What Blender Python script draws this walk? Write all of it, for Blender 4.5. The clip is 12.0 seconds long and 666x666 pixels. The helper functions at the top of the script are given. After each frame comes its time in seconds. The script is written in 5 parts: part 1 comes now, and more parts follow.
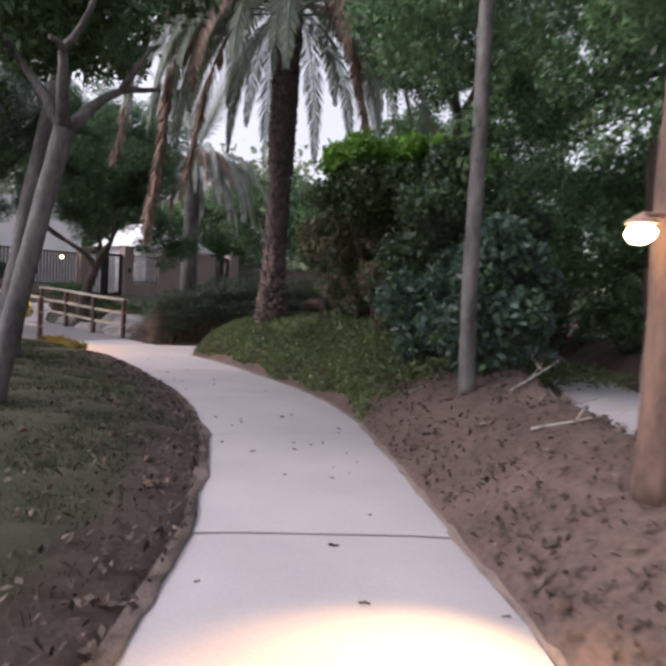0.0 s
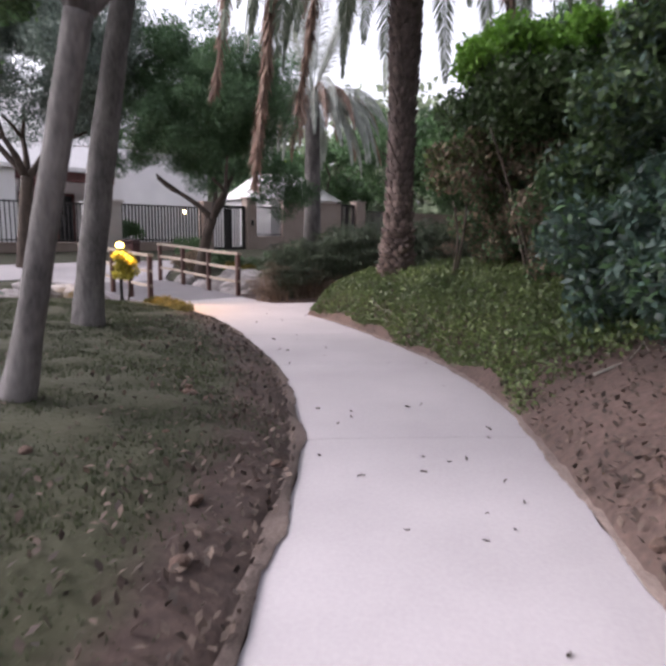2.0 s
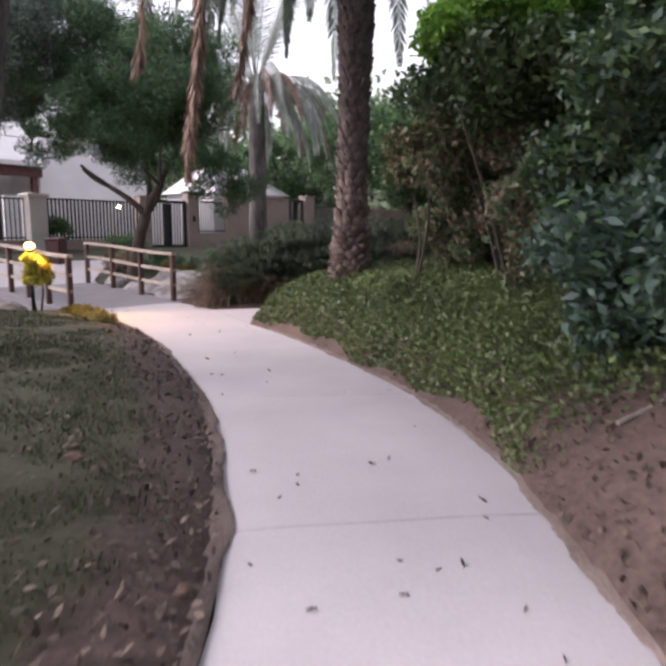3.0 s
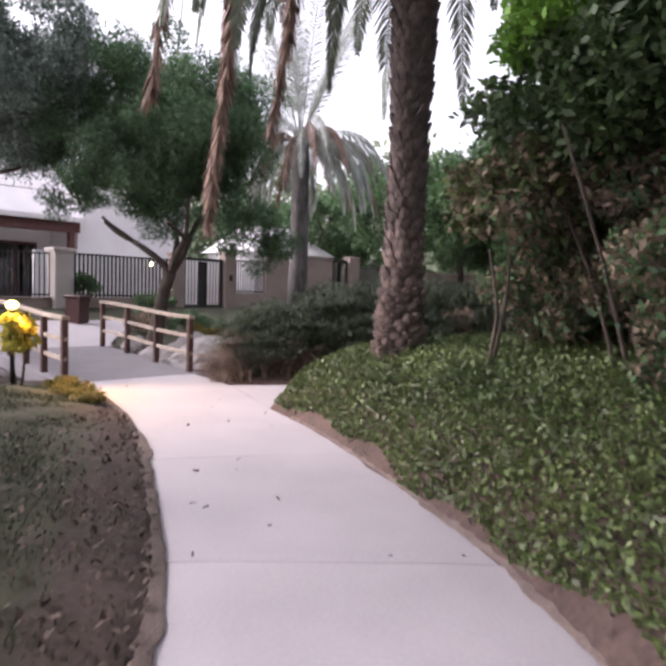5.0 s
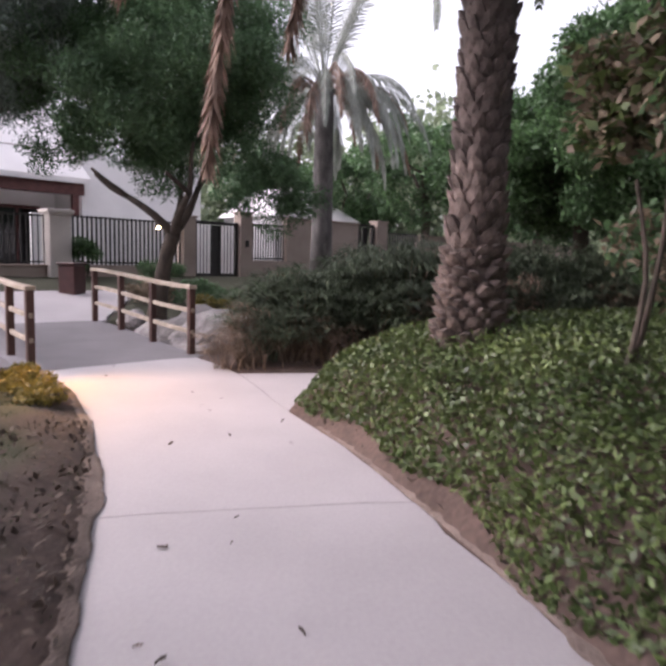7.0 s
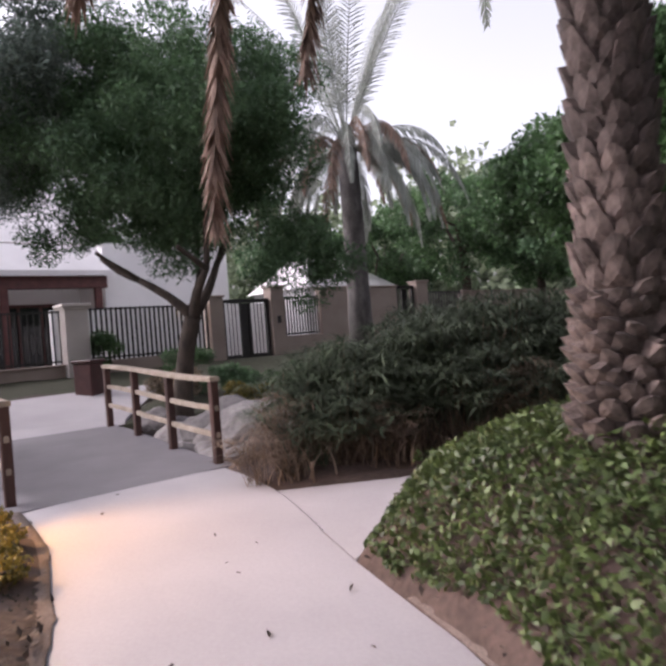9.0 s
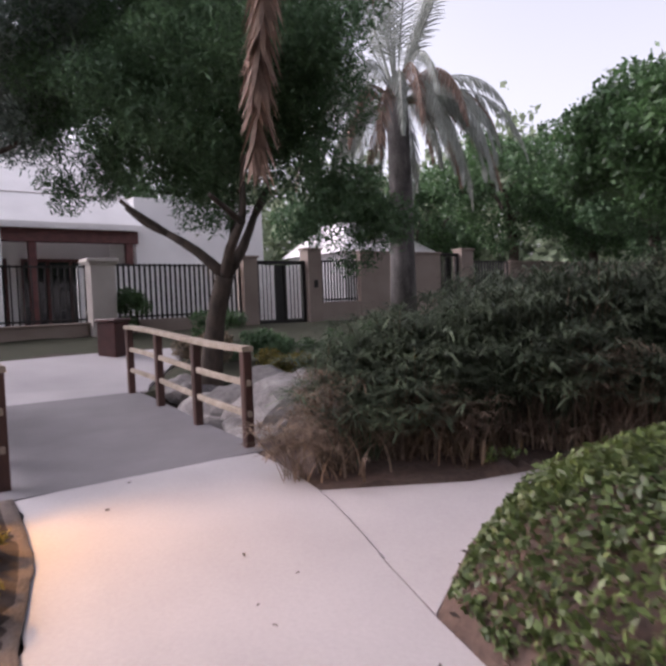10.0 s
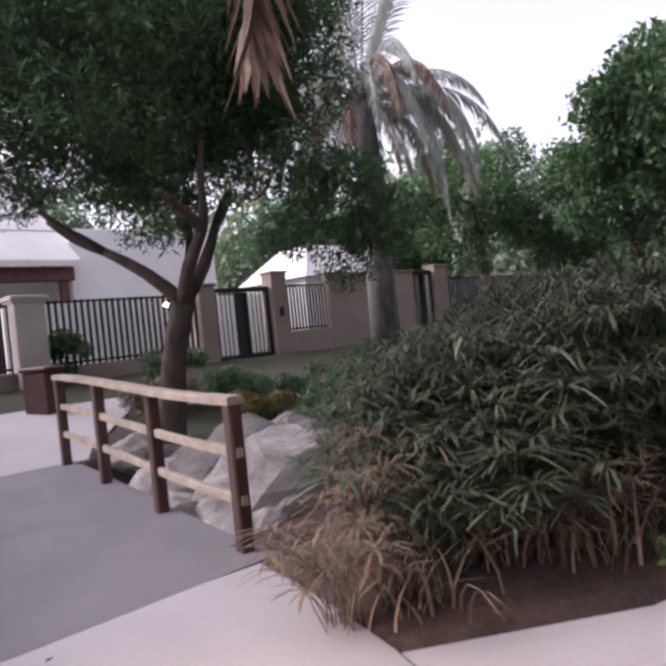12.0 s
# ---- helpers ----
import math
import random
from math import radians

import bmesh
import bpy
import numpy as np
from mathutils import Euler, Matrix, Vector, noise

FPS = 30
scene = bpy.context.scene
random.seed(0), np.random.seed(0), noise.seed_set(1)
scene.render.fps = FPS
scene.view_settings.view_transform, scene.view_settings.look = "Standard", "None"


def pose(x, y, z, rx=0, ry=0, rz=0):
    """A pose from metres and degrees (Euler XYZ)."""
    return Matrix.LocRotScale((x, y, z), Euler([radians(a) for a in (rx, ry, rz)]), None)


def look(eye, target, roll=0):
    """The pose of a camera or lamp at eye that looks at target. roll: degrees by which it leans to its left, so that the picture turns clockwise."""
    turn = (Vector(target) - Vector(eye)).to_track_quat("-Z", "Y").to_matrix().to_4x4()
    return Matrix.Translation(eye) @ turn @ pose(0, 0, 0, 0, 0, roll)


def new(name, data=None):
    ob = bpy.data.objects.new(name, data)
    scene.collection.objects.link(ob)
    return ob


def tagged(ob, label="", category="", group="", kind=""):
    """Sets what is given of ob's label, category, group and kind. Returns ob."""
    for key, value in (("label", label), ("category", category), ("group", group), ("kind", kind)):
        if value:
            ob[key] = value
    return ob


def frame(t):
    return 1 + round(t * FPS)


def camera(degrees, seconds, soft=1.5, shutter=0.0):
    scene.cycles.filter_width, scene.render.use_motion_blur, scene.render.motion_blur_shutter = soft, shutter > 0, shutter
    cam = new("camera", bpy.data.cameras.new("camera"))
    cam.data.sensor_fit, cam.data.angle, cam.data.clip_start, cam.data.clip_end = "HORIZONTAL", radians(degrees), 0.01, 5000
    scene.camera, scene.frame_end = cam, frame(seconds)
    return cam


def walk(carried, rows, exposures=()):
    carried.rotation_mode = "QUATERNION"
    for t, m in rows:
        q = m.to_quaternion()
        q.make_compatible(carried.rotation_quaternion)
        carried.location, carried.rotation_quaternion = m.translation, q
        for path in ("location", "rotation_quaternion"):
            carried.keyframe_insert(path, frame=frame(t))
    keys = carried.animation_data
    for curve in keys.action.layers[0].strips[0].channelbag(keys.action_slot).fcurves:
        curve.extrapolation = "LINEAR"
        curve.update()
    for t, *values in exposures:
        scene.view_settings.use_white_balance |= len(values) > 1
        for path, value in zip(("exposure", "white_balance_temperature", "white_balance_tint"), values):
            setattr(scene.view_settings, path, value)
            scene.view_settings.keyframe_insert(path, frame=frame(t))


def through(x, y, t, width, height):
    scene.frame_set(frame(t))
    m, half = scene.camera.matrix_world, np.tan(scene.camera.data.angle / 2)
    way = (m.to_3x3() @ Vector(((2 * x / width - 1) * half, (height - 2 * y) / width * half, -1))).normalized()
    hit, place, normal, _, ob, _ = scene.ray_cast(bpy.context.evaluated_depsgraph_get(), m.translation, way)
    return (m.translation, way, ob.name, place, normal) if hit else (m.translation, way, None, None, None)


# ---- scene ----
cam = camera(55.8, 12.0, soft=3.3, shutter=0.5)
# seconds, eye, target, roll
PATH = [
    (0, (-0.108, 0.127, 1.432), (-0.109, 2.122, 1.303), 3.3),
    (0.5, (-0.084, 0.71, 1.418), (-0.268, 2.695, 1.259), 1.6),
    (1, (-0.127, 1.103, 1.474), (-0.469, 3.065, 1.29), 3.6),
    (1.5, (-0.078, 1.472, 1.416), (-0.332, 3.437, 1.148), 0.2),
    (2, (-0.189, 2.066, 1.397), (-0.601, 3.999, 1.089), 0.6),
    (2.5, (-0.276, 2.686, 1.413), (-0.557, 4.628, 1.026), -1.5),
    (3, (-0.386, 3.334, 1.448), (-0.644, 5.291, 1.127), 0.5),
    (5, (-0.665, 5.42, 1.464), (-1.067, 7.375, 1.334), 1.7),
    (5.5, (-0.777, 5.936, 1.407), (-1.176, 7.895, 1.364), 1.5),
    (6, (-0.914, 6.36, 1.421), (-1.359, 8.307, 1.324), -0.2),
    (6.5, (-1.094, 6.891, 1.399), (-1.56, 8.819, 1.146), 1.1),
    (8.5, (-1.761, 8.874, 1.352), (-2.225, 10.819, 1.299), 2.5),
    (9, (-1.914, 9.22, 1.401), (-2.491, 11.135, 1.392), -4.4),
    (9.5, (-2.203, 9.728, 1.417), (-2.855, 11.617, 1.319), -2.7),
    (10, (-2.459, 10.205, 1.403), (-3.132, 12.085, 1.295), -2.1),
    (10.5, (-2.724, 10.664, 1.421), (-3.344, 12.564, 1.38), -3.8),
    (11, (-3.069, 11.137, 1.395), (-3.855, 12.968, 1.224), -4.5),
    (11.5, (-3.456, 11.607, 1.351), (-4.08, 13.504, 1.247), -5.1),
    (12, (-3.608, 11.969, 1.353), (-4.129, 13.9, 1.331), -5.8),
]
walk(cam, [(t, look(eye, target, roll)) for t, eye, target, roll in PATH], [(0.0, 0.95, 6250, 19), (1.0, 1.25, 6250, 18), (2.5, 1.4, 6300, 22), (5.0, 1.65, 6350, 24), (6.5, 1.5, 6350, 24), (8.5, 1.3, 6350, 23), (10.5, 1.0, 6250, 24), (12.0, 1.3, 6250, 24)])

# ---------- world, sun, exposure ----------
world = bpy.data.worlds.new("dusk_sky")
scene.world = world
world.use_nodes = True
wn, wl = world.node_tree.nodes, world.node_tree.links
sky = wn.new("ShaderNodeTexSky")
sky.sky_type, sky.sun_disc = "NISHITA", False
sky.sun_elevation, sky.sun_rotation = radians(36), radians(262)
sky.air_density, sky.dust_density = 1.0, 4.0
soft_sky = wn.new("ShaderNodeHueSaturation")
soft_sky.inputs["Saturation"].default_value = 0.22
wl.new(sky.outputs[0], soft_sky.inputs["Color"])
wl.new(soft_sky.outputs[0], wn["Background"].inputs["Color"])
wn["Background"].inputs["Strength"].default_value = 0.15
sun = new("sun", bpy.data.lights.new("sun", "SUN"))
sun.data.energy, sun.data.angle, sun.data.color = 0.45, radians(40), (1.0, 0.95, 0.93)
sun.matrix_world = look((0, 0, 22), (29.7, 4.2, 0))


# ---------- materials ----------
def material(name, dark, light, scale=6.0, rough=0.8, bump=0.3, fine=40.0, metal=0.0, island=0.0, per_object=0.0, stretch=(1, 1, 1), wide=0.35, through=0.0):
    """Two scales of noise between two colours, with relief; island: spread of brightness from piece to piece."""
    m = bpy.data.materials.new(name)
    m.use_nodes = True
    n, k = m.node_tree.nodes, m.node_tree.links
    bsdf = n["Principled BSDF"]
    co = n.new("ShaderNodeTexCoord")
    mp = n.new("ShaderNodeMapping")
    mp.inputs["Scale"].default_value = stretch
    k.new(co.outputs["Object"], mp.inputs[0])
    a, b = n.new("ShaderNodeTexNoise"), n.new("ShaderNodeTexNoise")
    a.inputs["Scale"].default_value, b.inputs["Scale"].default_value = scale, fine
    a.inputs["Detail"].default_value = b.inputs["Detail"].default_value = 5
    k.new(mp.outputs[0], a.inputs["Vector"])
    k.new(mp.outputs[0], b.inputs["Vector"])
    mix = n.new("ShaderNodeMix")
    mix.data_type = "FLOAT"
    mix.inputs[0].default_value = wide
    k.new(a.outputs[0], mix.inputs[2])
    k.new(b.outputs[0], mix.inputs[3])
    ramp = n.new("ShaderNodeValToRGB")
    ramp.color_ramp.elements[0].position, ramp.color_ramp.elements[1].position = 0.33, 0.67
    ramp.color_ramp.elements[0].color, ramp.color_ramp.elements[1].color = (*dark, 1), (*light, 1)
    k.new(mix.outputs[0], ramp.inputs[0])
    out = ramp.outputs[0]
    if island or per_object:
        src = n.new("ShaderNodeNewGeometry").outputs["Random Per Island"] if island else n.new("ShaderNodeObjectInfo").outputs["Random"]
        span = n.new("ShaderNodeMapRange")
        v = island or per_object
        span.inputs[3].default_value, span.inputs[4].default_value = 1 - v, 1 + v
        k.new(src, span.inputs[0])
        hs = n.new("ShaderNodeHueSaturation")
        k.new(span.outputs[0], hs.inputs["Value"])
        k.new(out, hs.inputs["Color"])
        out = hs.outputs[0]
    k.new(out, bsdf.inputs["Base Color"])
    bsdf.inputs["Roughness"].default_value, bsdf.inputs["Metallic"].default_value = rough, metal
    if bump:
        bp = n.new("ShaderNodeBump")
        bp.inputs["Strength"].default_value, bp.inputs["Distance"].default_value = bump, 0.02
        k.new(mix.outputs[0], bp.inputs["Height"])
        k.new(bp.outputs[0], bsdf.inputs["Normal"])
    if through:
        tr, ms = n.new("ShaderNodeBsdfTranslucent"), n.new("ShaderNodeMixShader")
        ms.inputs[0].default_value = through
        k.new(out, tr.inputs[0])
        k.new(bsdf.outputs[0], ms.inputs[1])
        k.new(tr.outputs[0], ms.inputs[2])
        k.new(ms.outputs[0], n["Material Output"].inputs[0])
    return m


def glow(name, colour, strength):
    m = bpy.data.materials.new(name)
    m.use_nodes = True
    b = m.node_tree.nodes["Principled BSDF"]
    b.inputs["Base Color"].default_value = (*colour, 1)
    b.inputs["Emission Color"].default_value = (*colour, 1)
    b.inputs["Emission Strength"].default_value = strength
    return m


M_CONC = material("concrete", (0.335, 0.309, 0.320), (0.415, 0.385, 0.397), 0.9, 0.75, 0.08, 45, per_object=0.03)
M_DECK = material("grey_screed", (0.150, 0.138, 0.148), (0.196, 0.181, 0.194), 1.6, 0.8, 0.15, 60)
M_BITUMEN = material("bitumen", (0.010, 0.009, 0.009), (0.030, 0.028, 0.027), 9, 0.8, 0.3, 60)
M_DIRT = material("soil", (0.075, 0.045, 0.034), (0.170, 0.110, 0.085), 2.2, 0.95, 0.9, 26, wide=0.5)
M_BARK = material("smooth_grey_bark", (0.035, 0.031, 0.031), (0.170, 0.155, 0.150), 5, 0.9, 0.9, 30, stretch=(1, 1, 0.35))
M_BARKD = material("dark_bark", (0.035, 0.027, 0.022), (0.100, 0.075, 0.060), 7, 0.9, 0.6, 30, stretch=(1, 1, 0.4))
M_BARKW = material("pale_bark", (0.160, 0.145, 0.125), (0.360, 0.330, 0.290), 5, 0.9, 0.5, 30, stretch=(1, 1, 0.4))
M_BARKRED = material("reddish_bark", (0.045, 0.027, 0.021), (0.150, 0.090, 0.068), 6, 0.9, 0.6, 30, stretch=(1, 1, 0.4))
M_PALM = material("palm_bark", (0.042, 0.031, 0.028), (0.140, 0.105, 0.095), 8, 0.95, 0.8, 40, per_object=0.3, island=0.0)
M_STUB = material("palm_leaf_bases", (0.060, 0.043, 0.038), (0.215, 0.160, 0.142), 9, 0.95, 0.8, 40, per_object=0.4)
M_FROND = material("palm_frond_green", (0.079, 0.105, 0.070), (0.210, 0.245, 0.175), 3, 0.6, 0.1, island=0.35, through=0.2)
# Upright fronds have sky brightness put into this colour; the grey skirt shares it.
M_FRONDPALE = material("palm_frond_skylit_pale", (0.200, 0.220, 0.190), (0.400, 0.420, 0.380), 3, 0.6, 0.1, island=0.25, through=0.3)
M_FRONDDRY = material("palm_frond_dry", (0.130, 0.085, 0.065), (0.300, 0.205, 0.160), 4, 0.85, 0.2, island=0.4, through=0.15)
M_LEAFMID = material("feathery_leaves", (0.042, 0.088, 0.042), (0.114, 0.201, 0.096), 1.2, 0.65, 0.1, island=0.4, through=0.3)
M_LEAFGREY = material("grey_green_leaves", (0.079, 0.114, 0.091), (0.228, 0.280, 0.236), 1.2, 0.6, 0.1, island=0.4, through=0.25)
# Far woods: distance haze is put into the colour as a higher albedo.
M_LEAFFAR = material("hazy_distant_leaves", (0.16, 0.21, 0.13), (0.34, 0.39, 0.26), 0.3, 0.8, 0.1, island=0.3, through=0.35)
M_LEAFDARK = material("dark_glossy_leaves", (0.039, 0.081, 0.039), (0.122, 0.217, 0.087), 1.0, 0.45, 0.1, island=0.5, through=0.38)
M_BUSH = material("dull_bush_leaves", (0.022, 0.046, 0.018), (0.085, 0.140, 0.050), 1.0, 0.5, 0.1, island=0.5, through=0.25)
# Green raised to carry skylight on the big bush's top.
M_LEAFBRIGHT = material("skylit_green_leaves", (0.080, 0.185, 0.026), (0.190, 0.380, 0.055), 1.0, 0.5, 0.1, island=0.4, through=0.35)
M_LEAFBLUE = material("blue_green_leaves", (0.028, 0.056, 0.044), (0.095, 0.150, 0.118), 1.5, 0.4, 0.1, island=0.5, through=0.15)
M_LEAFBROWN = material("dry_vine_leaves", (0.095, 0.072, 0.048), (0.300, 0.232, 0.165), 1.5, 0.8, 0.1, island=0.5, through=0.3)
M_IVY = material("groundcover_leaves", (0.038, 0.066, 0.020), (0.125, 0.165, 0.052), 1.3, 0.5, 0.1, island=0.5, through=0.2)
M_GRASS = material("lawn_blades", (0.018, 0.027, 0.009), (0.044, 0.058, 0.020), 0.9, 0.7, 0.1, island=0.4, through=0.2)
M_REED = material("reed_blades", (0.028, 0.046, 0.024), (0.130, 0.158, 0.095), 2, 0.6, 0.1, island=0.5, through=0.2)
M_REEDDRY = material("dry_reed_blades", (0.113, 0.074, 0.052), (0.296, 0.217, 0.159), 2, 0.8, 0.1, island=0.5, through=0.15)
M_LITTER = material("leaf_litter", (0.028, 0.019, 0.015), (0.105, 0.076, 0.060), 9, 0.9, 0.2, island=0.6)
M_FALLEN = material("fallen_leaf", (0.030, 0.020, 0.015), (0.090, 0.060, 0.040), 20, 0.8, 0.2, per_object=0.4)
# Leaf colour carries the garden lamp's yellow besides the lamp itself.
M_YELLOW = material("lamplit_yellow_leaves", (0.250, 0.220, 0.030), (0.450, 0.400, 0.060), 3, 0.5, 0.1, island=0.4, through=0.4)
# Yellow lamplight is put into this leaf colour.
M_EDGEPLANT = material("lamplit_edge_leaves", (0.090, 0.080, 0.018), (0.230, 0.190, 0.045), 3, 0.6, 0.1, island=0.4, through=0.3)
M_WOOD = material("red_brown_post", (0.041, 0.017, 0.013), (0.090, 0.038, 0.030), 6, 0.6, 0.3, 40, stretch=(1, 1, 0.2))
M_RAIL = material("weathered_rail", (0.220, 0.170, 0.130), (0.400, 0.330, 0.270), 5, 0.75, 0.3, 40)
M_ROCK = material("pale_boulder", (0.200, 0.180, 0.180), (0.460, 0.420, 0.410), 2.5, 0.9, 0.9, 14, per_object=0.35)
M_ROCKD = material("dark_stone", (0.060, 0.055, 0.060), (0.220, 0.200, 0.210), 3.5, 0.9, 0.8, 16, per_object=0.4)
M_RENDER = material("taupe_render", (0.240, 0.185, 0.160), (0.330, 0.265, 0.230), 1.5, 0.9, 0.25, 60)
M_PILLAR = material("pale_render", (0.420, 0.380, 0.350), (0.560, 0.510, 0.480), 1.5, 0.9, 0.25, 60)
M_WHITE = material("white_paint", (0.700, 0.680, 0.680), (0.820, 0.800, 0.800), 0.8, 0.8, 0.1, 40)
M_ROOF = material("white_roof", (0.660, 0.630, 0.630), (0.800, 0.770, 0.770), 0.8, 0.7, 0.15, 30)
M_IRON = material("dark_iron", (0.012, 0.011, 0.011), (0.030, 0.027, 0.026), 8, 0.5, 0.1, metal=0.4)
M_TIMBER = material("dark_red_timber", (0.055, 0.014, 0.013), (0.125, 0.036, 0.032), 5, 0.55, 0.2, 40)
M_GLASS = material("dark_window", (0.008, 0.008, 0.010), (0.020, 0.020, 0.024), 1, 0.08, 0.0)
M_BIN = material("maroon_bin_paint", (0.039, 0.010, 0.009), (0.066, 0.019, 0.017), 6, 0.5, 0.15)
M_LAMPMETAL = material("lamp_post_paint", (0.200, 0.120, 0.090), (0.320, 0.200, 0.150), 6, 0.6, 0.2)
M_BULB = glow("warm_lamp_glass", (1.0, 0.72, 0.36), 14)
M_BULBY = glow("yellow_lamp_glass", (1.0, 0.72, 0.16), 5)


# ---------- small building tools ----------
def thing(name, m, label="", category="", group="", kind=""):
    ob = new(name)
    ob.matrix_world = m
    return tagged(ob, label, category, group, kind)


def mesh_from(name, verts, faces, mat, smooth=False):
    me = bpy.data.meshes.new(name)
    if isinstance(verts, np.ndarray):
        nv, nf, c = len(verts), len(faces), faces.shape[1]
        me.vertices.add(nv)
        me.vertices.foreach_set("co", verts.astype(np.float32).ravel())
        me.loops.add(nf * c)
        me.loops.foreach_set("vertex_index", faces.astype(np.int32).ravel())
        me.polygons.add(nf)
        me.polygons.foreach_set("loop_start", np.arange(0, nf * c, c, dtype=np.int32))
        me.update(calc_edges=True)
        me.validate()
    else:
        me.from_pydata(verts, [], faces)
        me.update()
    me.materials.append(mat)
    if smooth:
        me.polygons.foreach_set("use_smooth", [True] * len(me.polygons))
    return me


def part(name, bm, mat, parent=None, label="", m=None, smooth=False):
    """Links a bmesh or mesh as one object, under parent if there is one."""
    if isinstance(bm, bmesh.types.BMesh):
        me = bpy.data.meshes.new(name)
        bm.to_mesh(me)
        bm.free()
        me.materials.append(mat)
        if smooth:
            me.polygons.foreach_set("use_smooth", [True] * len(me.polygons))
    else:
        me = bm
    ob = new(name, me)
    if parent is not None:
        ob.parent = parent
    if m is not None:
        ob.matrix_local = m
    return tagged(ob, label)


def box(sx, sy, sz, at=(0, 0, 0), bevel=0.008, bm=None):
    """A bevelled box whose base centre is at the given place."""
    b = bmesh.new()
    bmesh.ops.create_cube(b, size=1)
    for v in b.verts:
        v.co = Vector((v.co.x * sx, v.co.y * sy, (v.co.z + 0.5) * sz))
    if bevel:
        bmesh.ops.bevel(b, geom=b.edges[:], offset=min(bevel, sx * 0.3, sy * 0.3, sz * 0.3), segments=1, affect="EDGES")
    bmesh.ops.translate(b, verts=b.verts[:], vec=at)
    if bm is None:
        return b
    me = bpy.data.meshes.new("join")
    b.to_mesh(me)
    b.free()
    bm.from_mesh(me)
    bpy.data.meshes.remove(me)
    return bm


def tube(points, radii, sides=10, wobble=0.0, seed=0):
    """A tapered tube along points, closed at both ends."""
    rng = np.random.default_rng(seed)
    pts = [Vector(p) for p in points]
    bm = bmesh.new()
    rings = []
    for i, p in enumerate(pts):
        t = (pts[min(i + 1, len(pts) - 1)] - pts[max(i - 1, 0)]).normalized()
        q = Vector((0, 0, 1)).rotation_difference(t)
        ring = []
        for s in range(sides):
            a = 2 * math.pi * s / sides
            r = radii[i] * (1 + wobble * rng.uniform(-1, 1))
            ring.append(bm.verts.new(p + q @ Vector((r * math.cos(a), r * math.sin(a), 0))))
        rings.append(ring)
    for r0, r1 in zip(rings, rings[1:]):
        for s in range(sides):
            bm.faces.new((r0[s], r0[(s + 1) % sides], r1[(s + 1) % sides], r1[s]))
    bm.faces.new(rings[0][::-1])
    bm.faces.new(rings[-1])
    return bm


def unit(v):
    return v / np.maximum(np.linalg.norm(v, axis=1, keepdims=True), 1e-9)


def leaves(points, size, rng, aspect=0.45, up=0.3, lengthwise=None, cup=0.2):
    """Folded diamond leaves at the points: two triangles a side of the midrib."""
    n = len(points)
    axis = unit(rng.normal(size=(n, 3)) + (0 if lengthwise is None else lengthwise))
    normal = rng.normal(size=(n, 3))
    normal[:, 2] = np.abs(normal[:, 2]) + up
    side = unit(np.cross(axis, normal))
    norm = np.cross(side, axis)
    s = size * rng.uniform(0.6, 1.35, (n, 1))
    base, tip = points - axis * s * 0.5, points + axis * s * 0.5
    mid = points - axis * s * 0.06
    l, r = mid + side * s * aspect * 0.5 + norm * s * cup * 0.3, mid - side * s * aspect * 0.5 + norm * s * cup * 0.3
    v = np.stack((base, l, tip, r), 1).reshape(-1, 3)
    f = np.arange(n * 4).reshape(n, 4)
    return v, f


def cloud(blobs, n, rng, shell=0.55, noise_gap=0.0):
    """Points spread in ellipsoids (x, y, z, rx, ry, rz), denser to the outside, with gaps between clumps."""
    w = np.array([b[3] * b[4] + b[3] * b[5] for b in blobs])
    pick = rng.choice(len(blobs), n, p=w / w.sum())
    b = np.array(blobs)[pick]
    d = unit(rng.normal(size=(n, 3)))
    r = rng.uniform(shell ** 3, 1, (n, 1)) ** (1 / 3)
    r = r * (1 + 0.12 * rng.normal(size=(n, 1)))
    return b[:, :3] + d * r * b[:, 3:]


def clumps(centre, radius, count, rng, rmin, rmax, flat=0.8):
    """Clump ellipsoids spread through a larger ellipsoid, so that a crown gets an uneven outline with gaps."""
    out = []
    for _ in range(count):
        d = Vector(rng.normal(size=3)).normalized() * rng.uniform(0.45, 1.0)
        r = rng.uniform(rmin, rmax)
        out.append((centre[0] + d.x * radius[0], centre[1] + d.y * radius[1], centre[2] + d.z * radius[2], r, r, r * flat))
    return out


def crown(name, parent, blobs, n, size, mat, seed, aspect=0.45, shell=0.4, label="", lengthwise=None, up=0.3):
    rng = np.random.default_rng(seed)
    v, f = leaves(cloud(blobs, n, rng, shell), size, rng, aspect, up, lengthwise)
    return part(name, mesh_from(name, v, f, mat), mat, parent, label)


# ---------- the plan ----------
LEFT = [(-1.0, -7), (-0.92, -3), (-0.9, 0), (-0.88, 2.4), (-0.87, 3.67), (-1.0, 4.5), (-1.1, 5.3), (-1.28, 6.1), (-1.65, 7.2),
        (-2.18, 8.45), (-2.66, 9.3), (-3.22, 10.25), (-3.85, 11.2), (-4.6, 12.15), (-5.4, 13.0), (-6.42, 13.82)]
RIGHT = [(0.9, -7), (0.9, -3), (0.88, 0), (0.86, 2.5), (0.69, 3.82), (0.55, 4.9), (0.44, 5.7), (0.31, 6.55), (0.08, 7.6),
         (-0.4, 8.9), (-0.95, 9.9), (-1.62, 11.0), (-2.25, 11.95), (-3.0, 12.9), (-4.15, 14.48), (-5.22, 15.5)]
POST_A, POST_L = Vector((-5.29, 15.59)), Vector((-6.54, 13.88))
ALONG = Vector((-0.805, 0.594))        # the way over the bridge
ACROSS = Vector((0.594, 0.805))        # from the left rail to the other
